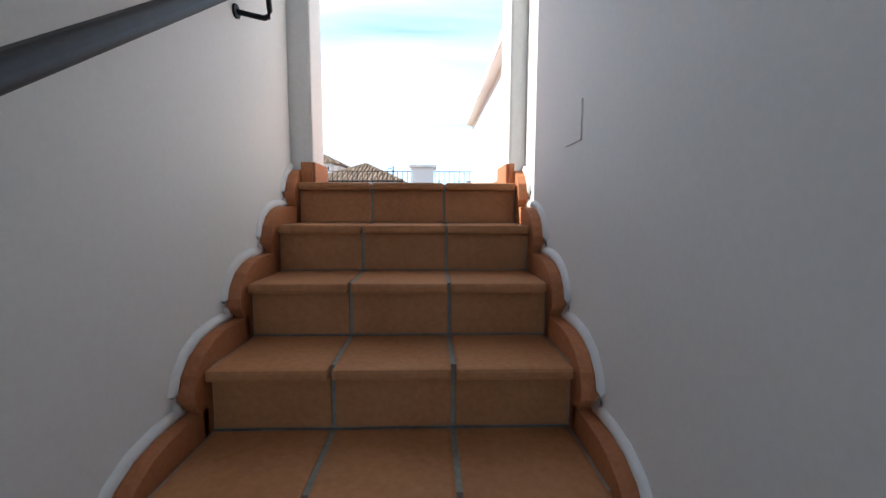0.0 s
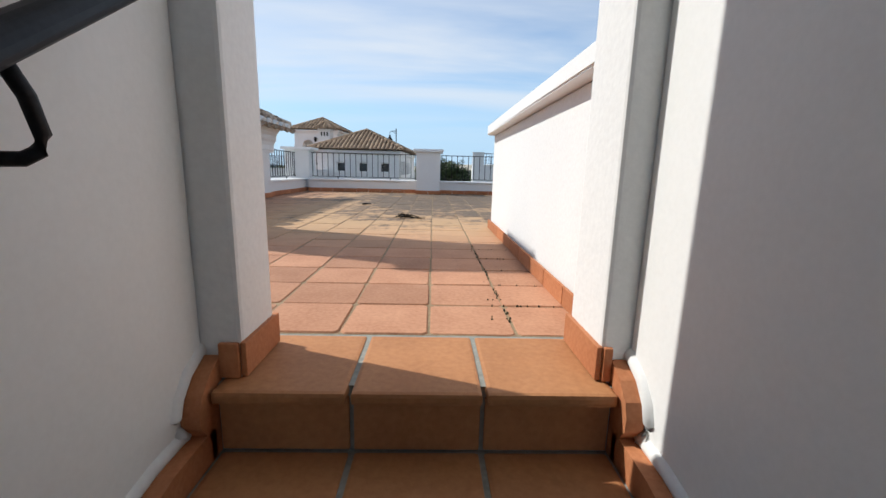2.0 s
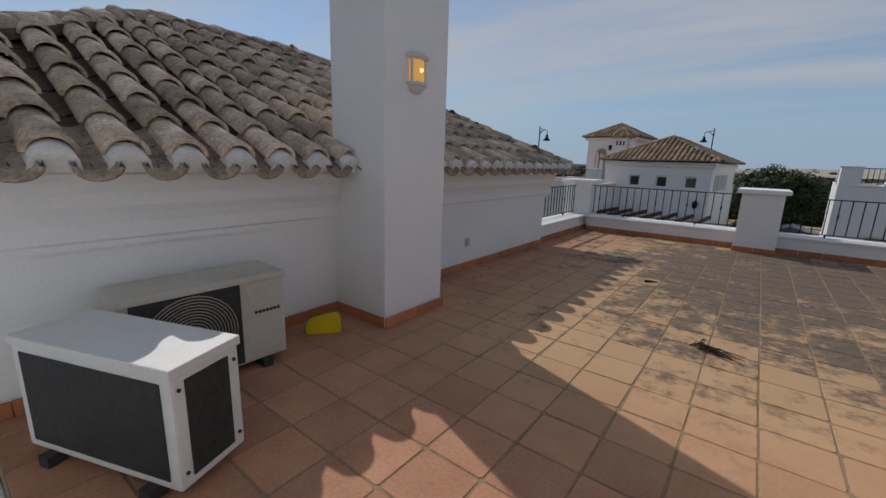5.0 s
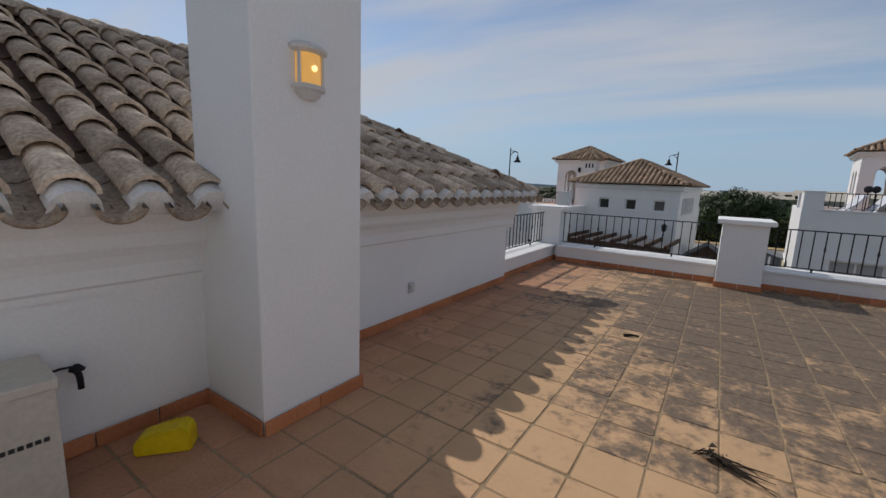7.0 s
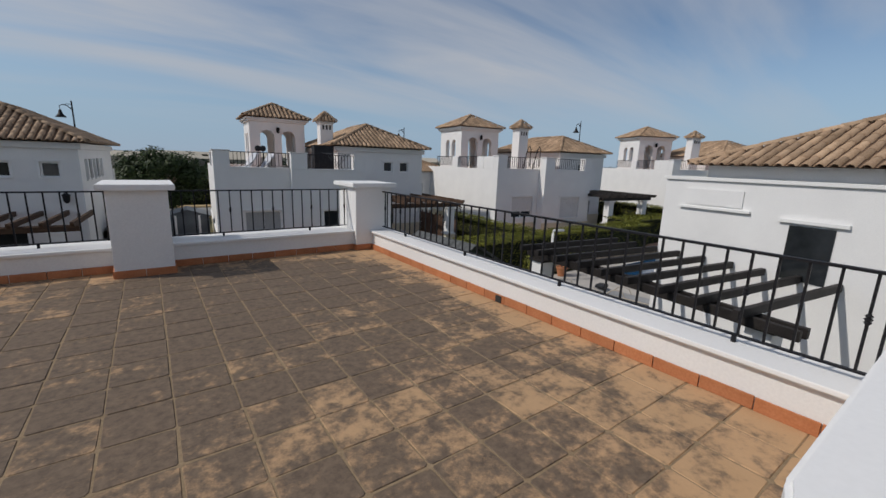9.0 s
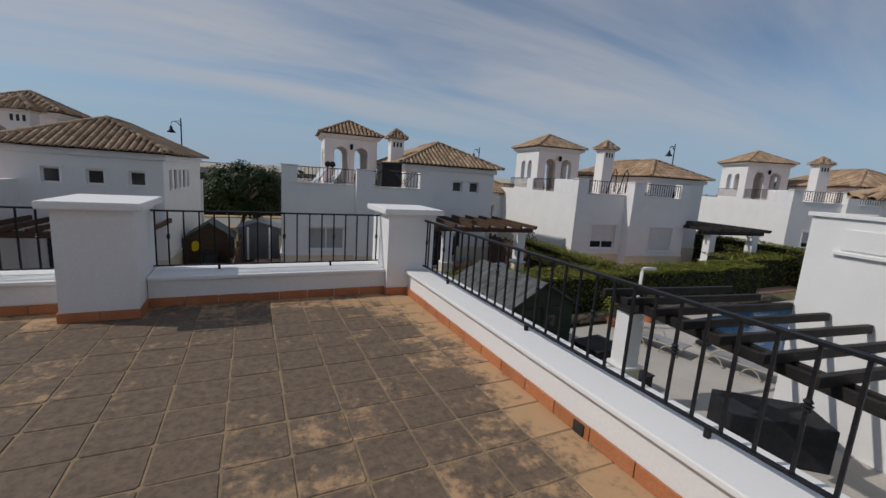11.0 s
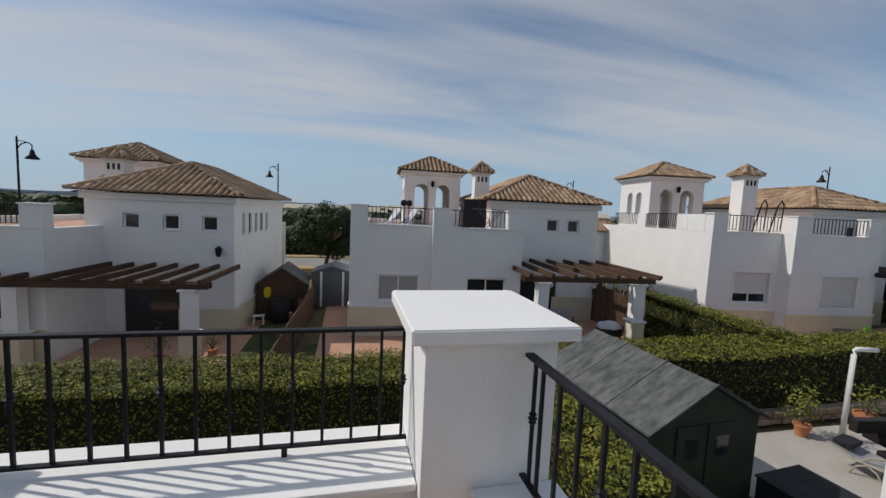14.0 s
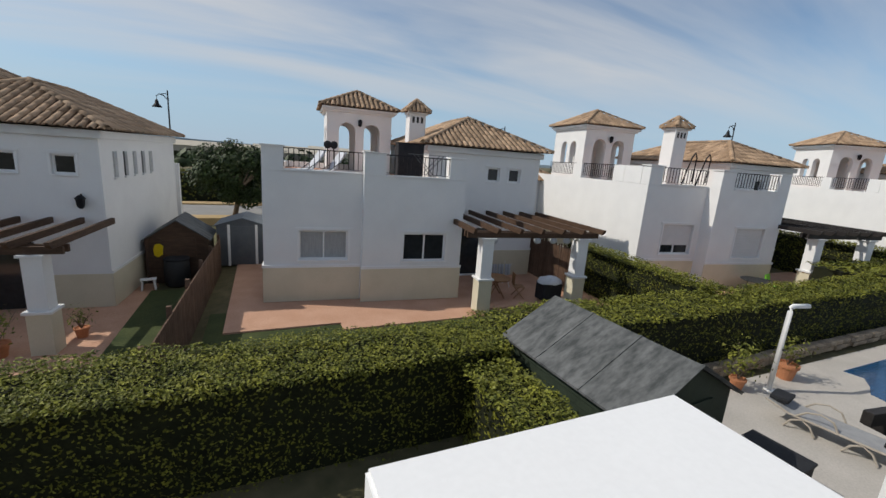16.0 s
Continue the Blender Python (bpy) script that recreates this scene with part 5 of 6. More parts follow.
def shed_green():
    thing = empty("garden_shed", pose(7.85, 15.95, GZ, 0, 0, 3), label="dark green wooden garden shed with a grey felt gable roof", category="shed")
    w, d, e, rz = 1.12, 1.42, 1.80, 2.42
    bm = bmesh.new()
    prism(bm, [(-w, 0), (w, 0), (w, e), (0, rz - 0.07), (-w, e)], "y", -d, d)
    part("body", bm, SHED_GREEN, thing)
    for s in (-1, 1):
        for i in range(12):
            bm = bmesh.new(); z = 0.05 + i * 0.145
            prism(bm, [(s * (w + 0.002), z), (s * (w + 0.022), z + 0.01), (s * (w + 0.006), z + 0.138), (s * (w + 0.002), z + 0.138)], "y", -d + 0.01, d - 0.01)
            part("board", bm, SHED_GREEN, thing)
    sl = (rz - e) / w
    for s in (-1, 1):
        for i in range(3):
            y0 = -d - 0.12 + i * (2 * d + 0.24) / 3
            bm = bmesh.new()
            prism(bm, [(s * 0.0, rz), (s * (w + 0.14), rz - sl * (w + 0.14)), (s * (w + 0.14), rz - sl * (w + 0.14) - 0.04), (s * 0.0, rz - 0.045)], "y", y0 + 0.006, y0 + (2 * d + 0.24) / 3 - 0.006)
            part("roof_panel", bm, SHED_ROOF, thing)
            bm = bmesh.new()
            prism(bm, [(s * 0.005, rz + 0.014), (s * (w + 0.145), rz - sl * (w + 0.145) + 0.014), (s * (w + 0.145), rz - sl * (w + 0.145)), (s * 0.005, rz)], "y", y0 - 0.02, y0 + 0.02)
            part("roof_batten", bm, SHED_ROOF, thing)
    bm = bmesh.new(); box(bm, -0.62, -0.02, -d - 0.03, -d - 0.003, 0.06, 1.72, 0.004); part("door", bm, SHED_GREEN, thing)
    bm = bmesh.new(); box(bm, 0.02, 0.62, -d - 0.03, -d - 0.003, 0.06, 1.72, 0.004); part("door", bm, SHED_GREEN, thing)
    for x in (-0.32, 0.32):
        bm = bmesh.new(); box(bm, x - 0.14, x + 0.14, -d - 0.036, -d - 0.031, 1.15, 1.5); part("window_pane", bm, GLASS_DARK, thing)


shed_green()


def storage_box(m, w, d, h, label, lid=True):
    t = empty("storage_box", m, label=label, category="storage box")
    bm = bmesh.new(); box(bm, -w / 2, w / 2, -d / 2, d / 2, 0, h, 0.03); part("body", bm, BLACK_CLOTH, t)
    if lid:
        bm = bmesh.new(); box(bm, -w / 2 - 0.02, w / 2 + 0.02, -d / 2 - 0.02, d / 2 + 0.02, h + 0.002, h + 0.05, 0.015); part("lid", bm, BLACK_CLOTH, t)
    return t


storage_box(pose(9.75, 14.2, GZ + 0.06, 0, 0, 5), 1.1, 0.9, 0.55, "black storage box standing beside the green shed")
storage_box(pose(10.1, 10.2, GZ + 0.06, 0, 0, -40), 1.7, 1.0, 0.85, "large black fabric-covered barbecue on the poolside", False)
storage_box(pose(9.6, 12.9, GZ + 0.06, 0, 0, 5), 0.7, 0.7, 0.35, "low black outdoor seat beside the shed")


def lounger(m):
    t = empty("sun_lounger", m, label="grey sling sun lounger with taupe curved frame", category="sun lounger")
    bm = bmesh.new(); prism(bm, [(-0.95, 0.30), (0.55, 0.30), (0.95, 0.42), (0.95, 0.45), (0.55, 0.33), (-0.95, 0.33)], "y", -0.3, 0.3); part("sling", bm, GREY_MESH, t)
    for y in (-0.32, 0.32):
        bm = bmesh.new(); tube(bm, [(-0.98, y, 0.31), (0.55, y, 0.31), (0.98, y, 0.44)], 0.022, 8); part("side_rail", bm, TAUPE, t)
        for x in (-0.55, 0.35):
            bm = bmesh.new(); tube(bm, [(x - 0.25, y, 0.02), (x - 0.15, y, 0.2), (x, y, 0.29), (x + 0.15, y, 0.2), (x + 0.25, y, 0.02)], 0.02, 8); part("leg", bm, TAUPE, t)
        bm = bmesh.new(); tube(bm, [(-0.2, y, 0.32), (-0.1, y, 0.5), (0.1, y, 0.55), (0.3, y, 0.48), (0.45, y, 0.32)], 0.02, 8); part("armrest", bm, TAUPE, t)
    bm = bmesh.new(); box(bm, 0.62, 0.95, -0.24, 0.24, 0.44, 0.54, 0.03); part("headrest", bm, BLACK_CLOTH, t, "black cushion")


lounger(pose(12.6, 14.55, GZ + 0.06, 0, 0, 102))
lounger(pose(13.5, 12.7, GZ + 0.06, 0, 0, 100))


def shower():
    t = empty("garden_shower", pose(13.5, 16.05, GZ + 0.06), label="white pipe garden shower beside the pool", category="shower")
    bm = bmesh.new(); tube(bm, [(0, 0, 0.03), (0.02, 0, 2.05), (0.04, 0, 2.13), (0.1, 0, 2.17), (0.62, -0.06, 2.15)], 0.055, 12); part("pipe", bm, WHITE_PAINT, t, smooth=True)
    bm = bmesh.new(); lathe(bm, [(0.12, 0), (0.12, 0.03), (0.07, 0.04)], 14); part("base", bm, WHITE_PAINT, t)
    bm = bmesh.new(); tube(bm, [(0.0, -0.06, 1.1), (0.0, -0.11, 1.1)], 0.025, 8); part("valve", bm, IRON, t)


shower()


def potted_plant(m, r, hh, spread, n, label, seed):
    random.seed(seed)
    t = empty("potted_plant", m, label=label, category="potted plant", group="potted plants")
    bm = bmesh.new(); lathe(bm, [(r * 0.68, 0), (r * 0.95, hh * 0.8), (r * 1.08, hh * 0.82), (r * 1.08, hh), (r * 0.9, hh), (r * 0.88, hh * 0.9), (0.01, hh * 0.9)], 18); part("pot", bm, CLAY_POT, t, smooth=False)
    for i in range(7):
        bm = bmesh.new()
        a = random.uniform(0, math.tau)
        tube(bm, [(0, 0, hh * 0.9), (spread * 0.4 * math.cos(a), spread * 0.4 * math.sin(a), hh + spread * 0.7), (spread * 0.8 * math.cos(a), spread * 0.8 * math.sin(a), hh + spread * random.uniform(0.9, 1.6))], 0.012, 5, r2=0.004)
        part("stem", bm, BARK, t)
    bm = bmesh.new()
    for i in range(n):
        d = Vector((random.gauss(0, 0.4), random.gauss(0, 0.4), random.gauss(0.1, 0.45)))
        leaves(bm, d * spread + Vector((0, 0, hh + spread * 0.95)), random.uniform(0.05, 0.11), Vector((d.x, d.y, d.z + 0.5)).normalized())
    part("foliage", bm, LEAF, t)["kind"] = "stuff"


potted_plant(pose(12.7, 16.35, GZ + 0.06), 0.17, 0.30, 0.5, 420, "leafy shrub in a clay pot beside the shower", 1)
potted_plant(pose(14.65, 16.3, GZ + 0.06), 0.24, 0.42, 0.42, 220, "young plant in a large terracotta pot", 2)
potted_plant(pose(-3.5, 23.2, -3.74), 0.22, 0.36, 0.5, 160, "sparse plant in a clay pot on the patio", 3)
potted_plant(pose(-2.2, 24.0, -3.74), 0.16, 0.28, 0.3, 120, "small plant in a clay pot on the patio", 5)


def pool():
    bm = bmesh.new()
    pts = [(16.9, 16.0), (17.0, 15.6), (16.5, 15.3), (16.0, 15.1), (15.9, 14.7), (15.7, 14.2), (16.2, 9.0), (25.0, 9.0), (25.0, 16.0)]
    prism(bm, pts, "z", GZ + 0.03, GZ + 0.075)
    single("water", bm, WATER, "deep blue swimming pool water", "pool", "structure")


pool()


def low_stone_wall():
    t = empty("stone_edging", label="low rubble stone edging at the foot of the hedge", category="stone wall")
    random.seed(21)
    x = 9.6
    while x < 24:
        w = random.uniform(0.22, 0.45)
        for r in range(2):
            bm = bmesh.new()
            box(bm, x + r * 0.1, x + r * 0.1 + w - 0.02, 16.85 + random.uniform(-0.03, 0.03), 17.12, GZ + 0.06 + r * 0.16, GZ + 0.06 + r * 0.16 + random.uniform(0.12, 0.155), 0.03)
            part("stone", bm, STONE, t)
        x += w


low_stone_wall()


def next_door():
    """The house next door: white wall with tiled eave, and a black pergola over the poolside."""
    t = empty("house", pose(11.8, 10.9, 0, 0, 0, -8), label="white neighbouring house with a tiled eave beside the pool", category="house", group="neighbouring houses")
    bm = bmesh.new(); box(bm, 0, 9, -9, 0, GZ, 1.16); part("wall", bm, WHITE, t)
    bm = bmesh.new(); box(bm, -0.06, 9.06, -9.06, 0.06, 1.163, 1.25, 0.01); part("coping", bm, WHITE, t)
    bm = bmesh.new(); box(bm, -0.03, -0.003, -2.0, -0.6, 0.55, 0.95); part("wall_panel", bm, WHITE, t)
    bm = bmesh.new(); box(bm, -0.08, -0.003, -2.2, -0.5, 0.44, 0.50, 0.005); part("moulding", bm, WHITE, t)
    bm = bmesh.new(); box(bm, -0.02, -0.003, -3.8, -3.0, -0.9, 0.3); part("window_pane", bm, GLASS_DARK, t)
    bm = bmesh.new(); box(bm, -0.07, -0.003, -4.0, -2.8, 0.35, 0.43, 0.005); part("moulding", bm, WHITE, t)
    bm = bmesh.new(); box(bm, 0.3, 8.5, -9, -0.9, 1.253, 1.55); part("upper_wall", bm, WHITE, t)
    hip_roof(-0.1, 8.8, -9.4, -0.6, 1.56, 0.42, t)
    p = empty("pergola", pose(8.6, 12.4, 0, 0, 0, -8), label="black timber pergola on white posts beside the pool", category="pergola")
    for x, y in ((0, 0), (0.3, -5.2)):
        bm = bmesh.new(); box(bm, x - 0.24, x + 0.24, y - 0.24, y + 0.24, GZ, GZ + 1.0, 0.01); part("post_plinth", bm, CREAM, p)
        bm = bmesh.new(); box(bm, x - 0.28, x + 0.28, y - 0.28, y + 0.28, GZ + 1.003, GZ + 1.06, 0.01); part("post_band", bm, WHITE, p)
        bm = bmesh.new(); box(bm, x - 0.20, x + 0.20, y - 0.20, y + 0.20, GZ + 1.063, -1.16, 0.01); part("post", bm, WHITE, p)
        bm = bmesh.new(); box(bm, x - 0.26, x + 0.26, y - 0.26, y + 0.26, -1.157, -1.10, 0.01); part("post_cap", bm, BLACK_WOOD, p)
    for i, x in enumerate((-0.1, 0.16)):
        bm = bmesh.new(); box(bm, x, x + 0.1, -5.8, 0.55, -1.097, -0.92, 0.01); part("beam", bm, BLACK_WOOD, p)
    for i in range(9):
        y = 0.35 - i * 0.68
        bm = bmesh.new(); box(bm, -0.5, 3.35, y - 0.05, y + 0.05, -0.917, -0.76, 0.01); part("rafter", bm, BLACK_WOOD, p)


next_door()


def fence():
    t = empty("garden_fence", label="dark brown wooden board fence with posts between the gardens", category="fence")
    a, b = Vector((0.25, 19.2, 0)), Vector((0.55, 29.4, 0))
    for i in range(6):
        p = a + (b - a) * i / 5
        bm = bmesh.new(); box(bm, p.x - 0.05, p.x + 0.05, p.y - 0.05, p.y + 0.05, -3.8, -2.05, 0.008); part("post", bm, BROWN_FENCE, t)
    n = 60
    for i in range(n):
        p = a + (b - a) * (i + 0.5) / n
        bm = bmesh.new(); box(bm, p.x + 0.055, p.x + 0.075, p.y - 0.078, p.y + 0.078, -3.75, -2.2); part("board", bm, BROWN_FENCE, t)
    for z in (-3.2, -2.4):
        bm = bmesh.new(); prism(bm, [(a.x - 0.03, a.y), (a.x + 0.05, a.y), (b.x + 0.05, b.y), (b.x - 0.03, b.y)], "z", z, z + 0.08); part("rail", bm, BROWN_FENCE, t)


fence()


def shed(m, w, d, e, rz, body, roof, label, door=None):
    t = empty("garden_shed", m, label=label, category="shed")
    bm = bmesh.new(); prism(bm, [(-w, 0), (w, 0), (w, e), (0, rz - 0.05), (-w, e)], "y", -d, d); part("body", bm, body, t)
    for s in (-1, 1):
        sl = (rz - e) / w
        bm = bmesh.new(); prism(bm, [(0, rz), (s * (w + 0.12), rz - sl * (w + 0.12)), (s * (w + 0.12), rz - sl * (w + 0.12) - 0.04), (0, rz - 0.045)], "y", -d - 0.1, d + 0.1); part("roof_panel", bm, roof, t)
    if door:
        bm = bmesh.new(); box(bm, -w * 0.5, w * 0.5, -d - 0.03, -d - 0.003, 0.05, e - 0.08, 0.004); part("door", bm, door, t)
        for x in (-w * 0.55, w * 0.55, -w * 0.97, w * 0.97):
            bm = bmesh.new(); box(bm, x - 0.05, x + 0.05, -d - 0.04, -d - 0.031 + 0.02, 0.0, e, 0.004); part("trim", bm, WHITE_PAINT if abs(x) < w * 0.6 and body is METAL_GREY else body, t)


shed(pose(1.5, 30.6, GZ, 0, 0, -4), 0.95, 0.9, 1.75, 2.05, METAL_GREY, METAL_GREY, "grey metal garden shed with pale door trim", METAL_GREY)
shed(pose(-0.75, 29.8, -3.8, 0, 0, 0), 1.0, 1.0, 1.75, 2.45, DARK_WOOD, SHED_ROOF, "dark brown wooden shed with a grey roof", DARK_WOOD)


def patio_set():
    t = empty("patio_table", HB @ pose(8.1, -0.3, GZ + 0.0), label="round wooden patio table under the pergola", category="table")
    bm = bmesh.new(); lathe(bm, [(0.55, 0.70), (0.57, 0.72), (0.55, 0.745)], 24); part("tabletop", bm, TEAK, t)
    for i in range(4):
        a = i * math.pi / 2 + 0.6
        bm = bmesh.new(); tube(bm, [(0.42 * math.cos(a), 0.42 * math.sin(a), 0), (0.2 * math.cos(a + 2.6), 0.2 * math.sin(a + 2.6), 0.7)], 0.025, 6); part("leg", bm, TEAK, t)
    for x, y, r in ((8.95, -0.55, 75), (7.5, -0.7, 160), (8.0, 0.4, 0)):
        garden_chair(HB @ pose(x, y, GZ, 0, 0, r))
    d = empty("drying_rack", HB @ pose(8.6, 0.9, GZ), label="folding drying rack hung with pale washing", category="drying rack")
    for x in (-0.6, 0.6):
        bm = bmesh.new(); tube(bm, [(x, -0.3, 0), (x, 0.3, 1.0)], 0.012, 6); tube(bm, [(x, 0.3, 0), (x, -0.3, 1.0)], 0.012, 6); part("leg", bm, WHITE_PAINT, d)
    random.seed(5)
    for i in range(4):
        bm = bmesh.new()
        x = -0.6 + i * 0.3
        n = 6
        top = [bm.verts.new((x + 0.27 * k / n, -0.3 + 0.02 * math.sin(k * 2 + i), 1.0)) for k in range(n + 1)]
        bot = [bm.verts.new((x + 0.27 * k / n, -0.34 + 0.04 * math.sin(k * 2 + i), 0.35 + 0.2 * (i % 2))) for k in range(n + 1)]
        for k in range(n):
            bm.faces.new((top[k], top[k + 1], bot[k + 1], bot[k]))
        bmesh.ops.solidify(bm, geom=list(bm.faces), thickness=0.01)
        part("cloth", bm, LINEN, d)
    g = empty("barbecue", HB @ pose(10.0, -1.0, GZ), label="covered barbecue trolley beside the pergola post", category="barbecue")
    bm = bmesh.new(); box(bm, -0.4, 0.4, -0.28, 0.28, 0.05, 0.7, 0.03); part("trolley", bm, BLACK_CLOTH, g)
    bm = bmesh.new(); bmesh.ops.create_icosphere(bm, subdivisions=3, radius=1)
    for v in bm.verts:
        v.co = Vector((v.co.x * 0.5, v.co.y * 0.36, max(0, v.co.z) * 0.24 + 0.70)) + Vector((0, 0, 0.05 * noise.noise(v.co * 3)))
    part("cover", bm, LINEN, g, "pale crumpled cover")


patio_set()


def garden_details():
    """Small things in the gardens: stool, bin, paper lanterns, reed screen, hose reel, lime chair, moped, wall lantern."""
    t = empty("plastic_stool", pose(-1.55, 27.9, -3.74, 0, 0, 10), label="white plastic step stool beside the brown shed", category="stool")
    bm = bmesh.new(); box(bm, -0.24, 0.24, -0.15, 0.15, 0.36, 0.40, 0.015); part("seat", bm, WHITE_PAINT, t)
    for x in (-0.2, 0.2):
        bm = bmesh.new(); prism(bm, [(x - 0.03, 0), (x + 0.03, 0), (x * 0.85 + 0.03, 0.362), (x * 0.85 - 0.03, 0.362)], "y", -0.13, 0.13); part("leg", bm, WHITE_PAINT, t)
    t = empty("water_butt", pose(-0.75, 28.45, -3.78), label="dark plastic water butt in front of the shed", category="water butt")
    bm = bmesh.new(); lathe(bm, [(0.36, 0), (0.40, 0.05), (0.43, 0.5), (0.40, 0.98), (0.34, 1.0)], 22); part("barrel", bm, AC_DARK, t, smooth=True)
    bm = bmesh.new(); lathe(bm, [(0.42, 1.002), (0.43, 1.03), (0.40, 1.05)], 22); part("lid", bm, BLACK_CLOTH, t)
    t = empty("yellow_gloves", pose(-1.35, 28.72, -2.45), label="yellow cloth hanging on the shed front", category="cloth")
    bm = bmesh.new(); prism(bm, [(-0.14, -0.25), (-0.02, -0.32), (0.12, -0.22), (0.15, 0.1), (0.05, 0.2), (-0.1, 0.16), (-0.16, 0.0)], "y", 0, 0.05); part("cloth", bm, YELLOW, t)
    t = empty("wall_lantern", HA @ pose(10.55, 2.4, -0.05), label="black iron wall lantern on the white house wall", category="lamp")
    bm = bmesh.new(); tube(bm, [(0, -0.002, 0.1), (0, -0.12, 0.22), (0, -0.2, 0.18)], 0.018, 6); part("arm", bm, IRON, t)
    bm = bmesh.new(); lathe(bm, [(0.04, -0.2), (0.10, -0.12), (0.12, 0.08), (0.15, 0.1), (0.04, 0.2)], 8, (0, -0.2, 0)); part("lantern", bm, IRON, t)
    for i, x in enumerate((6.95, 8.6, 9.25, 9.8)):
        bm = bmesh.new(); bmesh.ops.create_icosphere(bm, subdivisions=2, radius=0.13)
        for v in bm.verts:
            v.co.z = v.co.z * 0.9 - 0.13
        o = single("paper_lantern", bm, LINEN, "round pale paper lantern hanging under the pergola beam", "lantern", group="pergola lanterns", smooth=True)
        o.matrix_world = HB @ pose(x + 0.3, -1.55, -0.9)
    t = empty("reed_screen", label="dark reed screen closing the side of the patio", category="screen")
    random.seed(41)
    for k in range(70):
        y = -1.3 + k * 0.078
        bm = bmesh.new(); tube(bm, [(11.25, y, GZ + 0.03), (11.25 + random.uniform(-0.02, 0.02), y + random.uniform(-0.015, 0.015), GZ + random.uniform(1.75, 1.95))], 0.034, 5)
        o = part("reed", bm, BROWN_FENCE, t)
        o.matrix_basis = HB
    t = empty("hose_reel", HC @ pose(7.75, -2.05, GZ), label="blue garden hose coiled on a stand beside the pergola post", category="hose reel")
    for r in (0.16, 0.21, 0.26):
        bm = bmesh.new(); tube(bm, [(r * math.cos(i * math.tau / 20), -0.03, 0.5 + r * math.sin(i * math.tau / 20)) for i in range(21)], 0.028, 6, False); part("hose_coil", bm, BLUE, t)
    for x in (-0.18, 0.18):
        bm = bmesh.new(); tube(bm, [(x, 0, 0), (0, 0, 0.52)], 0.018, 6); part("stand_leg", bm, BLUE, t)
    t = empty("garden_chair", HC @ pose(6.0, -1.4, GZ, 0, 0, 20), label="lime green plastic garden chair on the patio", category="chair")
    bm = bmesh.new(); box(bm, -0.24, 0.24, -0.24, 0.24, 0.40, 0.44, 0.015); part("seat", bm, LIME, t)
    bm = bmesh.new(); prism(bm, [(0.20, 0.44), (0.25, 0.44), (0.33, 0.86), (0.29, 0.87)], "x", -0.24, 0.24); part("backrest", bm, LIME, t)
    for x in (-0.2, 0.2):
        for y in (-0.2, 0.2):
            bm = bmesh.new(); tube(bm, [(x * 1.1, y * 1.1, 0), (x, y, 0.402)], 0.022, 6); part("leg", bm, LIME, t)
    t = empty("patio_table", HC @ pose(4.9, -1.5, GZ), label="dark metal patio table beside the white house", category="table")
    bm = bmesh.new(); lathe(bm, [(0.6, 0.70), (0.62, 0.715), (0.6, 0.73)], 22); part("tabletop", bm, AC_DARK, t)
    for i in range(4):
        c, q = math.cos(i * math.pi / 2 + 0.7), math.sin(i * math.pi / 2 + 0.7)
        bm = bmesh.new(); tube(bm, [(0.45 * c, 0.45 * q, 0), (0.3 * c, 0.3 * q, 0.702)], 0.018, 6); part("leg", bm, AC_DARK, t)
    t = empty("moped", HC @ pose(9.1, -0.6, GZ, 0, 0, 200), label="dark moped parked under the black pergola", category="moped")
    for x in (-0.6, 0.6):
        bm = bmesh.new(); tube(bm, [(x + 0.24 * math.cos(i * math.tau / 18), 0, 0.27 + 0.24 * math.sin(i * math.tau / 18)) for i in range(19)], 0.05, 7, False); w = part("wheel", bm, AC_DARK, t)
        bm = bmesh.new(); tube(bm, [(x, -0.03, 0.27), (x, 0.03, 0.27)], 0.15, 12); part("rim", bm, METAL_GREY, w)
    bm = bmesh.new(); prism(bm, [(-0.85, 0.55), (-0.5, 0.35), (0.1, 0.28), (0.35, 0.35), (0.5, 0.85), (0.42, 0.9), (0.25, 0.5), (-0.05, 0.45), (-0.15, 0.72), (-0.8, 0.75)], "y", -0.15, 0.15)
    bmesh.ops.bevel(bm, geom=list(bm.edges), offset=0.03, segments=2, affect="EDGES"); part("body", bm, BLACK_CLOTH, t)
    bm = bmesh.new(); prism(bm, [(-0.8, 0.755), (-0.15, 0.725), (-0.18, 0.80), (-0.75, 0.84)], "y", -0.13, 0.13); part("saddle", bm, AC_DARK, t)
    bm = bmesh.new(); tube(bm, [(0.6, 0, 0.27), (0.46, 0, 0.9), (0.42, 0, 1.0)], 0.035, 8); part("fork", bm, METAL_GREY, t)
    bm = bmesh.new(); tube(bm, [(0.3, -0.32, 1.03), (0.42, 0, 1.0), (0.3, 0.32, 1.03)], 0.018, 6); part("handlebar", bm, IRON, t)


garden_details()


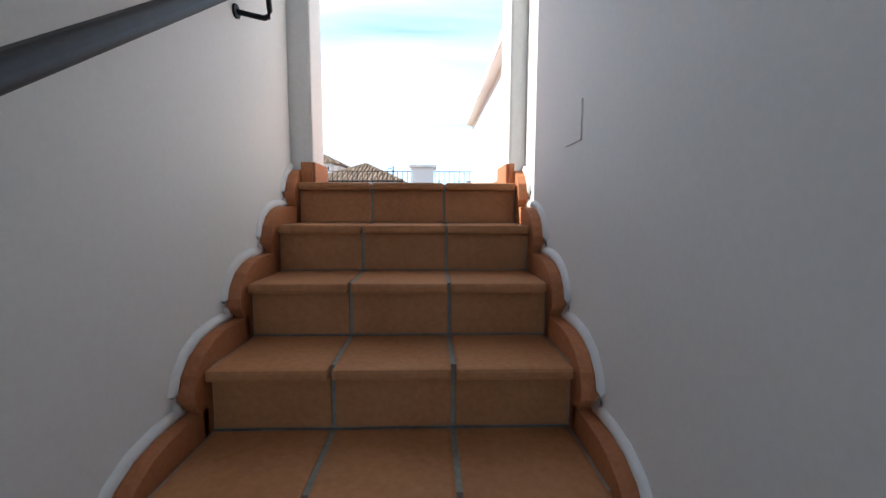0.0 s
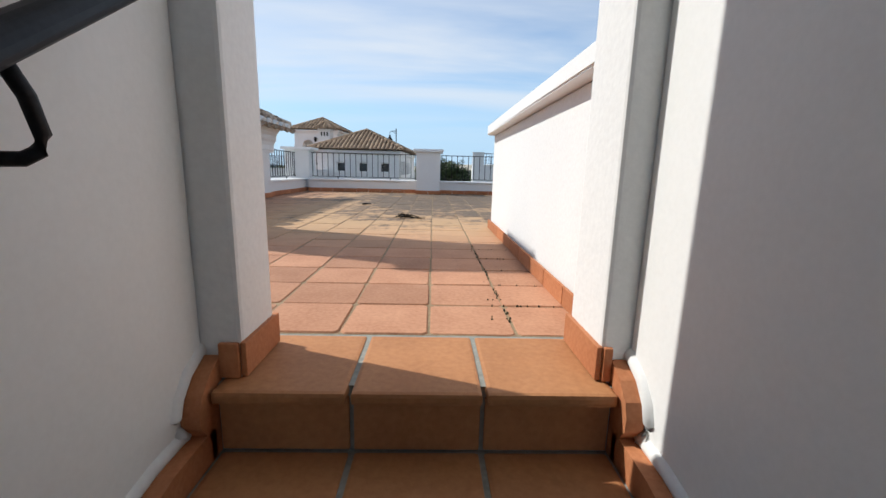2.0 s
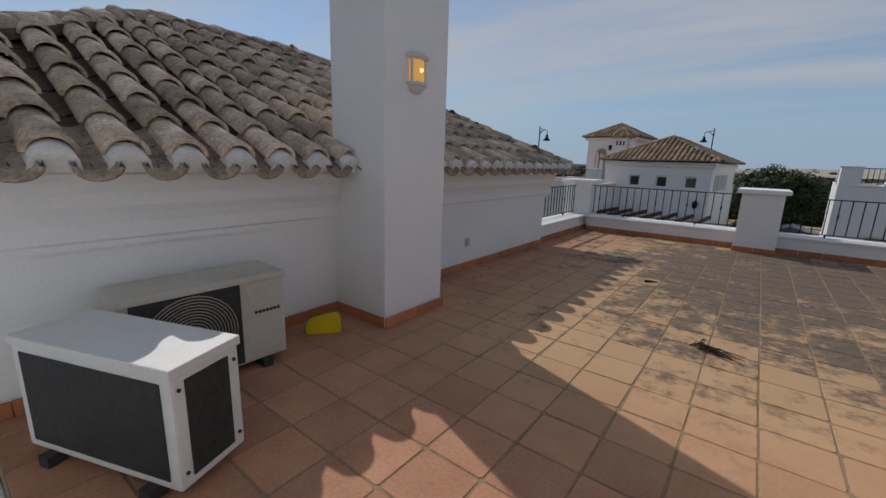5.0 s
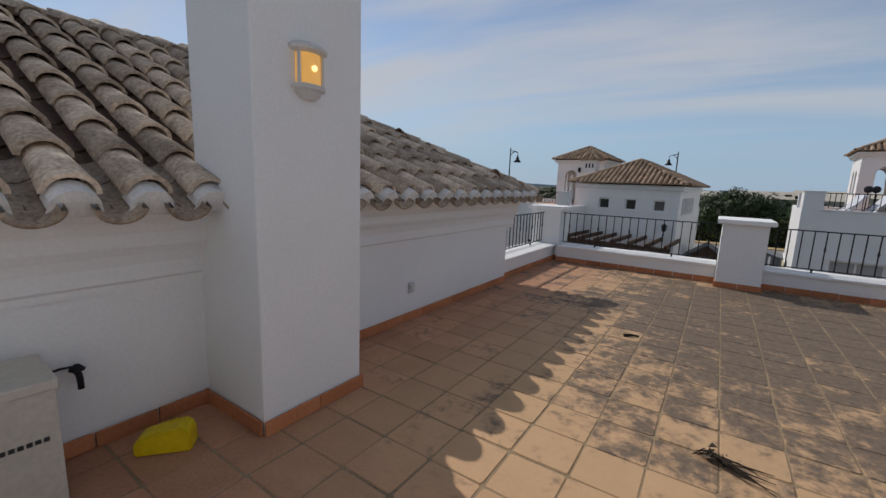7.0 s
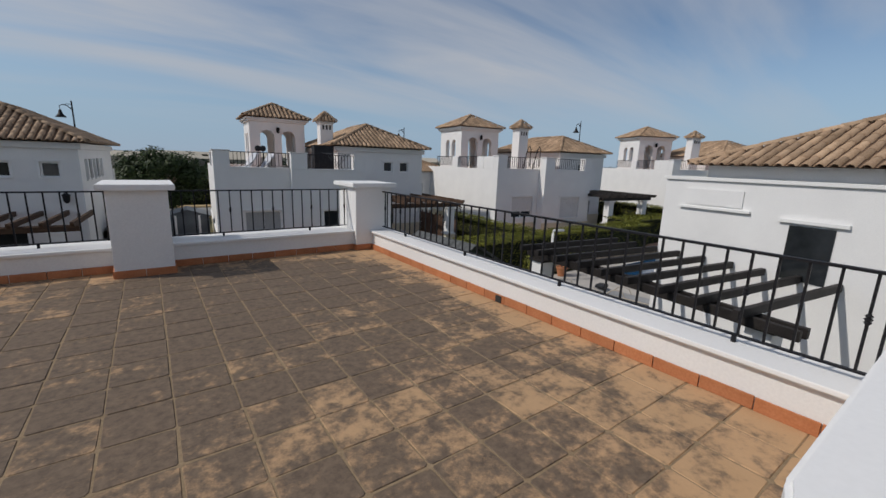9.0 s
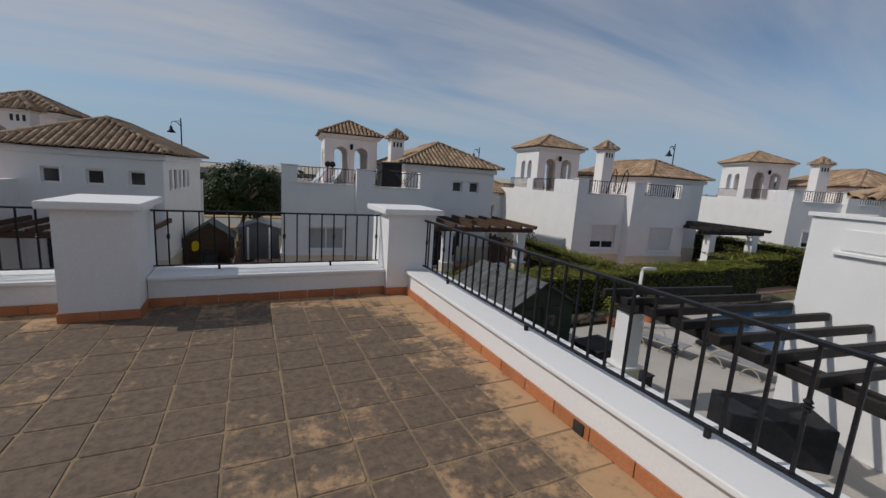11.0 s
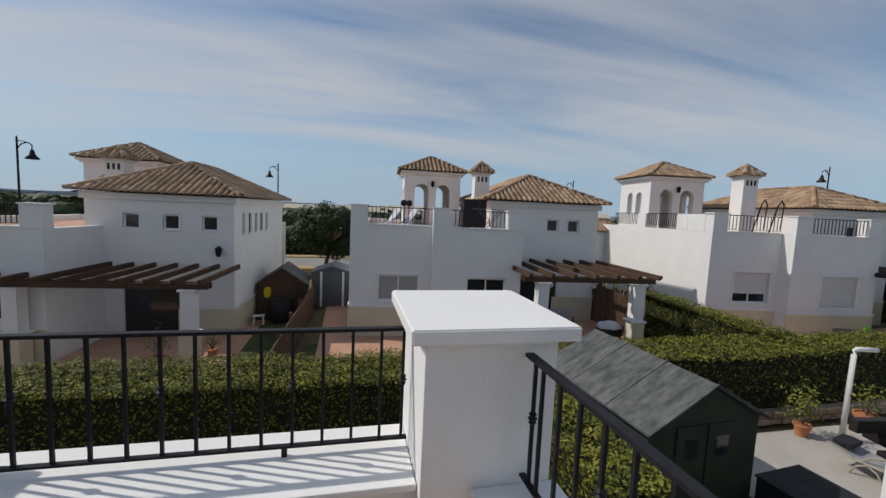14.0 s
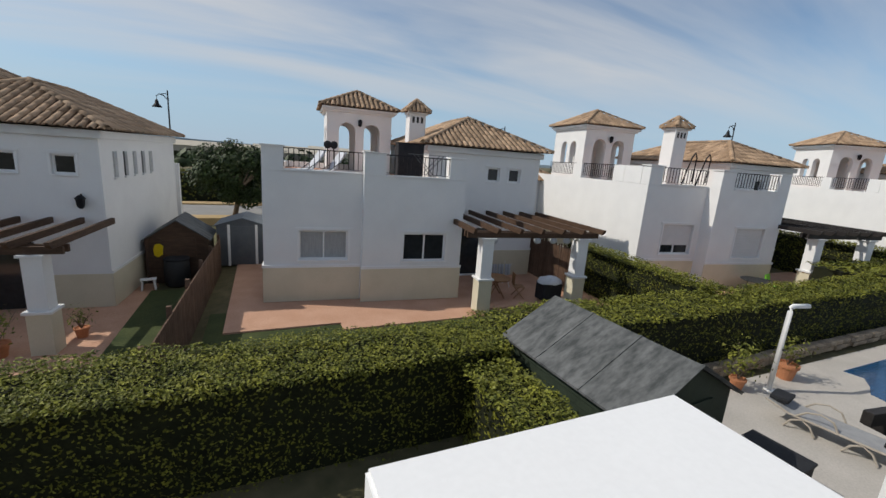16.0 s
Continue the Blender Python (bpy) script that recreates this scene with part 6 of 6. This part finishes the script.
def roof_things():
    """Things on the neighbouring roof terrace."""
    t = empty("roof_cupboard", HB @ pose(5.05, 2.0, 0.5), label="black covered cupboard on the neighbouring roof terrace", category="cupboard")
    bm = bmesh.new(); box(bm, -0.5, 0.5, -0.3, 0.3, 0, 1.45, 0.03); part("body", bm, BLACK_CLOTH, t)
    bm = bmesh.new(); box(bm, -0.53, 0.53, -0.33, 0.33, 1.453, 1.5, 0.01); part("top", bm, BLACK_CLOTH, t)
    r = empty("clothes_airer", HB @ pose(5.5, 0.9, 0.5), label="metal clothes airer on the roof terrace", category="drying rack")
    for y in (-0.25, 0.25):
        bm = bmesh.new(); tube(bm, [(-0.5, y, 0), (0.5, y, 1.1)], 0.015, 6); tube(bm, [(0.5, y, 0), (-0.5, y, 1.1)], 0.015, 6); part("leg", bm, METAL_GREY, r)
    bm = bmesh.new()
    for i in range(6):
        tube(bm, [(-0.7, -0.25 + i * 0.1, 1.1), (0.7, -0.25 + i * 0.1, 1.1)], 0.008, 4)
    part("bars", bm, METAL_GREY, r)
    for x, y in ((1.3, 1.6), (2.0, 1.4)):
        c = empty("roof_lounger", HB @ pose(x, y, 0.5, 0, 0, 20), label="folded pale reclining chair on the roof terrace", category="chair", group="roof chairs")
        bm = bmesh.new(); prism(bm, [(-0.6, 0.3), (0.1, 0.35), (0.55, 1.0), (0.6, 0.97), (0.13, 0.3), (-0.6, 0.26)], "y", -0.28, 0.28); part("sling", bm, LINEN, c)
        for yy in (-0.3, 0.3):
            bm = bmesh.new(); tube(bm, [(-0.5, yy, 0), (0.3, yy, 0.6)], 0.018, 6); tube(bm, [(0.4, yy, 0), (-0.3, yy, 0.33)], 0.018, 6); part("leg", bm, METAL_GREY, c)
    for x in (2.05, 2.28):
        bm = bmesh.new(); bmesh.ops.create_icosphere(bm, subdivisions=2, radius=0.15)
        for v in bm.verts:
            v.co.y *= 0.5
        o = tagged(part("round_weight", bm, BLACK_CLOTH), "round black disc standing on the roof terrace", "exercise weight"); o.matrix_world = HB @ pose(x, 2.6, 1.72)
        s = tagged(empty("disc_stand", HB @ pose(x, 2.6, 0.5)), "thin stand holding a black disc", "stand")
        bm = bmesh.new(); tube(bm, [(0, 0, 0), (0, 0, 1.1)], 0.02, 6); part("pole", bm, IRON, s)
    k = empty("folded_frame", HC @ pose(2.3, 0.8, 0.5), label="black folded metal frame leaning on the roof terrace railing", category="metal frame")
    for x in (0, 0.75):
        bm = bmesh.new(); tube(bm, [(x, 0, 0), (x + 0.2, -0.2, 1.5), (x + 0.32, -0.22, 1.7), (x + 0.45, -0.2, 1.5), (x + 0.5, -0.1, 0.5)], 0.03, 6); part("frame", bm, IRON, k)
    bm = bmesh.new(); box(bm, -0.1, 1.2, -0.15, 0.1, 0.3, 0.36); part("shelf", bm, IRON, k)


roof_things()


def bicycle(m):
    b = empty("bicycle", m, label="bicycle standing against the white house wall", category="bicycle")
    for x in (-0.5, 0.5):
        bm = bmesh.new(); tube(bm, [(x + 0.33 * math.cos(i * math.tau / 20), 0, 0.34 + 0.33 * math.sin(i * math.tau / 20)) for i in range(21)], 0.02, 6, False); w = part("wheel", bm, AC_DARK, b)
        bm = bmesh.new()
        for i in range(8):
            tube(bm, [(x, 0, 0.34), (x + 0.32 * math.cos(i * math.tau / 8), 0, 0.34 + 0.32 * math.sin(i * math.tau / 8))], 0.004, 3)
        part("spokes", bm, METAL_GREY, w)
    bm = bmesh.new()
    for p, q in (((-0.5, 0, 0.34), (-0.2, 0, 0.8)), ((-0.2, 0, 0.8), (0.35, 0, 0.82)), ((0.35, 0, 0.82), (0.0, 0, 0.32)), ((0, 0, 0.32), (-0.2, 0, 0.8)), ((-0.5, 0, 0.34), (0, 0, 0.32)), ((0.35, 0, 0.95), (0.5, 0, 0.34))):
        tube(bm, [p, q], 0.018, 6)
    part("frame", bm, IRON, b)
    bm = bmesh.new(); tube(bm, [(0.3, -0.27, 1.0), (0.35, 0, 0.97), (0.3, 0.27, 1.0)], 0.014, 6); part("handlebar", bm, IRON, b)
    bm = bmesh.new(); prism(bm, [(-0.33, 0.86), (-0.1, 0.88), (-0.1, 0.92), (-0.33, 0.93)], "y", -0.06, 0.06); part("saddle", bm, AC_DARK, b)


bicycle(HC @ pose(-0.55, 3.2, GZ + 0.9, 0, 0, 85))
bm = bmesh.new(); box(bm, 16.2, 17.1, 26.4, 28.9, GZ, GZ + 0.92)
single("planter_block", bm, CREAM, "cream rendered raised bed beside the house wall", "raised bed")


def street_lamp(x, y, top, label="tall dark street lamp with a bell-shaped lantern on a curved arm", side=-1):
    t = empty("street_lamp", pose(x, y, GZ), label=label, category="street lamp", group="street lamps")
    hgt = top - GZ
    bm = bmesh.new(); lathe(bm, [(0.16, 0), (0.16, 0.5), (0.10, 0.6), (0.07, 1.2), (0.05, hgt - 0.1), (0.02, hgt)], 10); part("pole", bm, IRON, t, smooth=True)
    bm = bmesh.new(); tube(bm, [(0, 0, hgt - 0.75), (side * 0.25, 0, hgt - 0.45), (side * 0.55, 0, hgt - 0.35), (side * 0.75, 0, hgt - 0.5), (side * 0.75, 0, hgt - 0.8)], 0.035, 6)
    tube(bm, [(0, 0, hgt - 0.3), (side * 0.3, 0, hgt - 0.3), (side * 0.5, 0, hgt - 0.38)], 0.03, 6)
    part("arm", bm, IRON, t)
    bm = bmesh.new(); lathe(bm, [(0.05, 0.0), (0.10, -0.1), (0.16, -0.35), (0.34, -0.55), (0.34, -0.6), (0.05, -0.62)], 12, (side * 0.75, 0, hgt - 0.75)); part("lantern", bm, IRON, t, smooth=True)


street_lamp(-4.47, 50.6, 5.3)
street_lamp(-17.3, 39.2, 4.85, side=1)
street_lamp(41.4, 35.8, 6.7)
street_lamp(26.5, 50.8, 5.6)


def tree(x, y, crown_z, rx, rz, n, seed, label, size=0.3, lean=(0.6, 0)):
    random.seed(seed)
    t = empty("tree", pose(x, y, GZ), label=label, category="tree", group="trees")
    base = crown_z - rz * 0.5 - GZ
    bm = bmesh.new(); tube(bm, [(-lean[0], -lean[1], -0.3), (-lean[0] * 0.5, 0, base * 0.5), (0, 0, base)], 0.18, 8, r2=0.11)
    for i in range(9):
        a = i * 2.4; rr = rx * random.uniform(0.4, 0.75)
        tube(bm, [(0, 0, base), (rr * 0.5 * math.cos(a), rr * 0.5 * math.sin(a), base + rz * 0.5), (rr * math.cos(a), rr * math.sin(a), base + rz * random.uniform(0.6, 1.1))], 0.08, 5, r2=0.02)
    part("trunk", bm, BARK, t, smooth=True)
    vs, fs = [], []
    clumps = []
    for i in range(90):
        d = Vector((random.gauss(0, 1), random.gauss(0, 1), random.gauss(0.1, 1))).normalized()
        k = random.uniform(0.55, 0.95)
        clumps.append((Vector((d.x * rx * k, d.y * rx * k, crown_z - GZ + d.z * rz * k)), random.uniform(0.3, 0.5) * rx * 0.55))
    for i in range(n):
        c, r = random.choice(clumps)
        d = Vector((random.gauss(0, 1), random.gauss(0, 1), random.gauss(0, 1))).normalized()
        p = c + d * r * random.uniform(0.7, 1.05)
        nn = (d + Vector((random.uniform(-0.5, 0.5), random.uniform(-0.5, 0.5), random.uniform(0, 0.6)))).normalized()
        a = nn.orthogonal().normalized(); b = nn.cross(a)
        s = size * random.uniform(0.6, 1.2)
        j = len(vs)
        vs.extend([p - a * s * 0.5, p + b * s * 0.3, p + a * s * 0.5, p - b * s * 0.3]); fs.append((j, j + 1, j + 2, j + 3))
    me = bpy.data.meshes.new("crown"); me.from_pydata(vs, [], fs); me.materials.append(LEAF_DARK)
    ob = new("crown", me); ob.parent = t


tree(0.9, 42.2, -0.35, 3.0, 2.0, 16000, 3, "round-crowned dark green street tree beside the road", 0.22)
tree(24.0, 47, -0.2, 3.0, 1.9, 7000, 8, "round-crowned street tree behind the houses", 0.26)
tree(13.5, 44, -0.9, 2.4, 1.8, 6000, 9, "dark street tree behind the white house", 0.26)


def far_woods():
    random.seed(31)
    vs, fs = [], []
    for i in range(420):
        a = radians(random.uniform(-70, 70))
        r = random.uniform(75, 260)
        c = Vector((r * math.sin(a), r * math.cos(a) + 10, GZ + random.uniform(0.8, 2.2)))
        s = random.uniform(1.5, 4.5)
        for j in range(90):
            d = Vector((random.gauss(0, 1), random.gauss(0, 1), abs(random.gauss(0, 0.7)))).normalized()
            p = c + Vector((d.x * s * 1.5, d.y * s * 1.5, d.z * s * 0.9)) * random.uniform(0.6, 1.0)
            q = random.uniform(0.5, 1.0)
            u = d.orthogonal().normalized() * q; w = d.cross(u).normalized() * q
            k = len(vs)
            vs.extend([p - u, p + w * 0.6, p + u, p - w * 0.6]); fs.append((k, k + 1, k + 2, k + 3))
    me = bpy.data.meshes.new("woods"); me.from_pydata(vs, [], fs); me.materials.append(LEAF_DARK)
    tagged(new("far_woods", me), "dark scrub and trees in the distance", "woods", "", "stuff")
    for x, y, w, d, hh, rot in ((8, 92, 14, 8, 4.2, 12), (22, 120, 18, 9, 4.8, -6), (-14, 130, 26, 10, 4.0, 5), (60, 110, 20, 10, 5.0, -20)):
        t = empty("far_building", pose(x, y, GZ, 0, 0, rot), label="low pale building in the distance", category="building", group="far buildings")
        bm = bmesh.new(); box(bm, -w / 2, w / 2, -d / 2, d / 2, 0, hh); part("wall", bm, PALE_HOUSE, t)
        bm = bmesh.new(); prism(bm, [(-d / 2 - 0.4, hh), (d / 2 + 0.4, hh), (0, hh + 1.2)], "x", -w / 2 - 0.4, w / 2 + 0.4); part("roof", bm, PALE_HOUSE, t)
        for i in range(4):
            bm = bmesh.new(); xx = -w / 2 + (i + 0.5) * w / 4; box(bm, xx - 0.5, xx + 0.5, -d / 2 - 0.02, -d / 2 - 0.005, 1.3, 2.6); part("window", bm, GLASS_DARK, t)


far_woods()


# ---- floor tiles, last ----
def floor_tiles():
    P, G = 0.312, 0.010
    floor = empty("floor", label="terracotta tiled terrace floor stained with black lichen", category="floor", kind="structure")
    random.seed(2)
    meshes = []
    for v in range(6):
        bm = bmesh.new()
        hs = P / 2 - G / 2
        c = 0.012
        o = [(-hs + c, -hs), (hs - c, -hs), (hs, -hs + c), (hs, hs - c), (hs - c, hs), (-hs + c, hs), (-hs, hs - c), (-hs, -hs + c)]
        o = [(x + random.uniform(-0.003, 0.003), y + random.uniform(-0.003, 0.003)) for x, y in o]
        top = [bm.verts.new((x * 0.975, y * 0.975, 0)) for x, y in o]
        mid = [bm.verts.new((x, y, -0.005)) for x, y in o]
        low = [bm.verts.new((x, y, -0.024)) for x, y in o]
        bm.faces.new(top)
        for a, b in ((mid, top), (low, mid)):
            for i in range(8):
                j = (i + 1) % 8
                bm.faces.new((a[i], a[j], b[j], b[i]))
        bmesh.ops.recalc_face_normals(bm, faces=bm.faces)
        me = bpy.data.meshes.new("floor_tile"); bm.to_mesh(me); bm.free(); me.materials.append(FLOOR_TILE)
        meshes.append(me)
    y = 2.50 + P / 2
    count = 0
    while y < 11.1:
        k = 0
        x = -0.02 - P * 10 + P / 2
        while x < 2.78:
            inside = -3.06 < x - P / 2 + 0.14 and x + P / 2 < 2.86 and not (0.62 < x < 2.9 and y < 5.2)
            if -3.2 < x and inside and y + P / 2 < 11.25:
                ob = new("floor_tile", random.choice(meshes))
                ob.parent = floor
                ob.location = (x + random.uniform(-0.002, 0.002), y + random.uniform(-0.002, 0.002), random.uniform(-0.003, 0.0))
                ob.rotation_euler = (radians(random.uniform(-0.25, 0.25)), radians(random.uniform(-0.25, 0.25)), radians(random.choice((0, 90, 180, 270)) + random.uniform(-0.4, 0.4)))
                count += 1
            x += P
        y += P
    # moss in the joints beside the well wall
    bm = bmesh.new()
    for i in range(70):
        xx = random.choice((0.29 + random.uniform(-0.008, 0.008), random.uniform(0.2, 0.56)))
        yy = 2.5 + P * random.choice((1, 2, 3, 4, 5)) + random.uniform(-0.006, 0.006) if xx > 0.30 else random.uniform(2.6, 4.2)
        r = random.uniform(0.003, 0.007)
        lathe(bm, [(r, -0.012), (r * 0.9, -0.003), (r * 0.4, 0.003)], 5, (xx, yy, 0))
    t = single("joint_moss", bm, MOSS, "black moss tufts in the tile joints", "moss", "stuff")


floor_tiles()
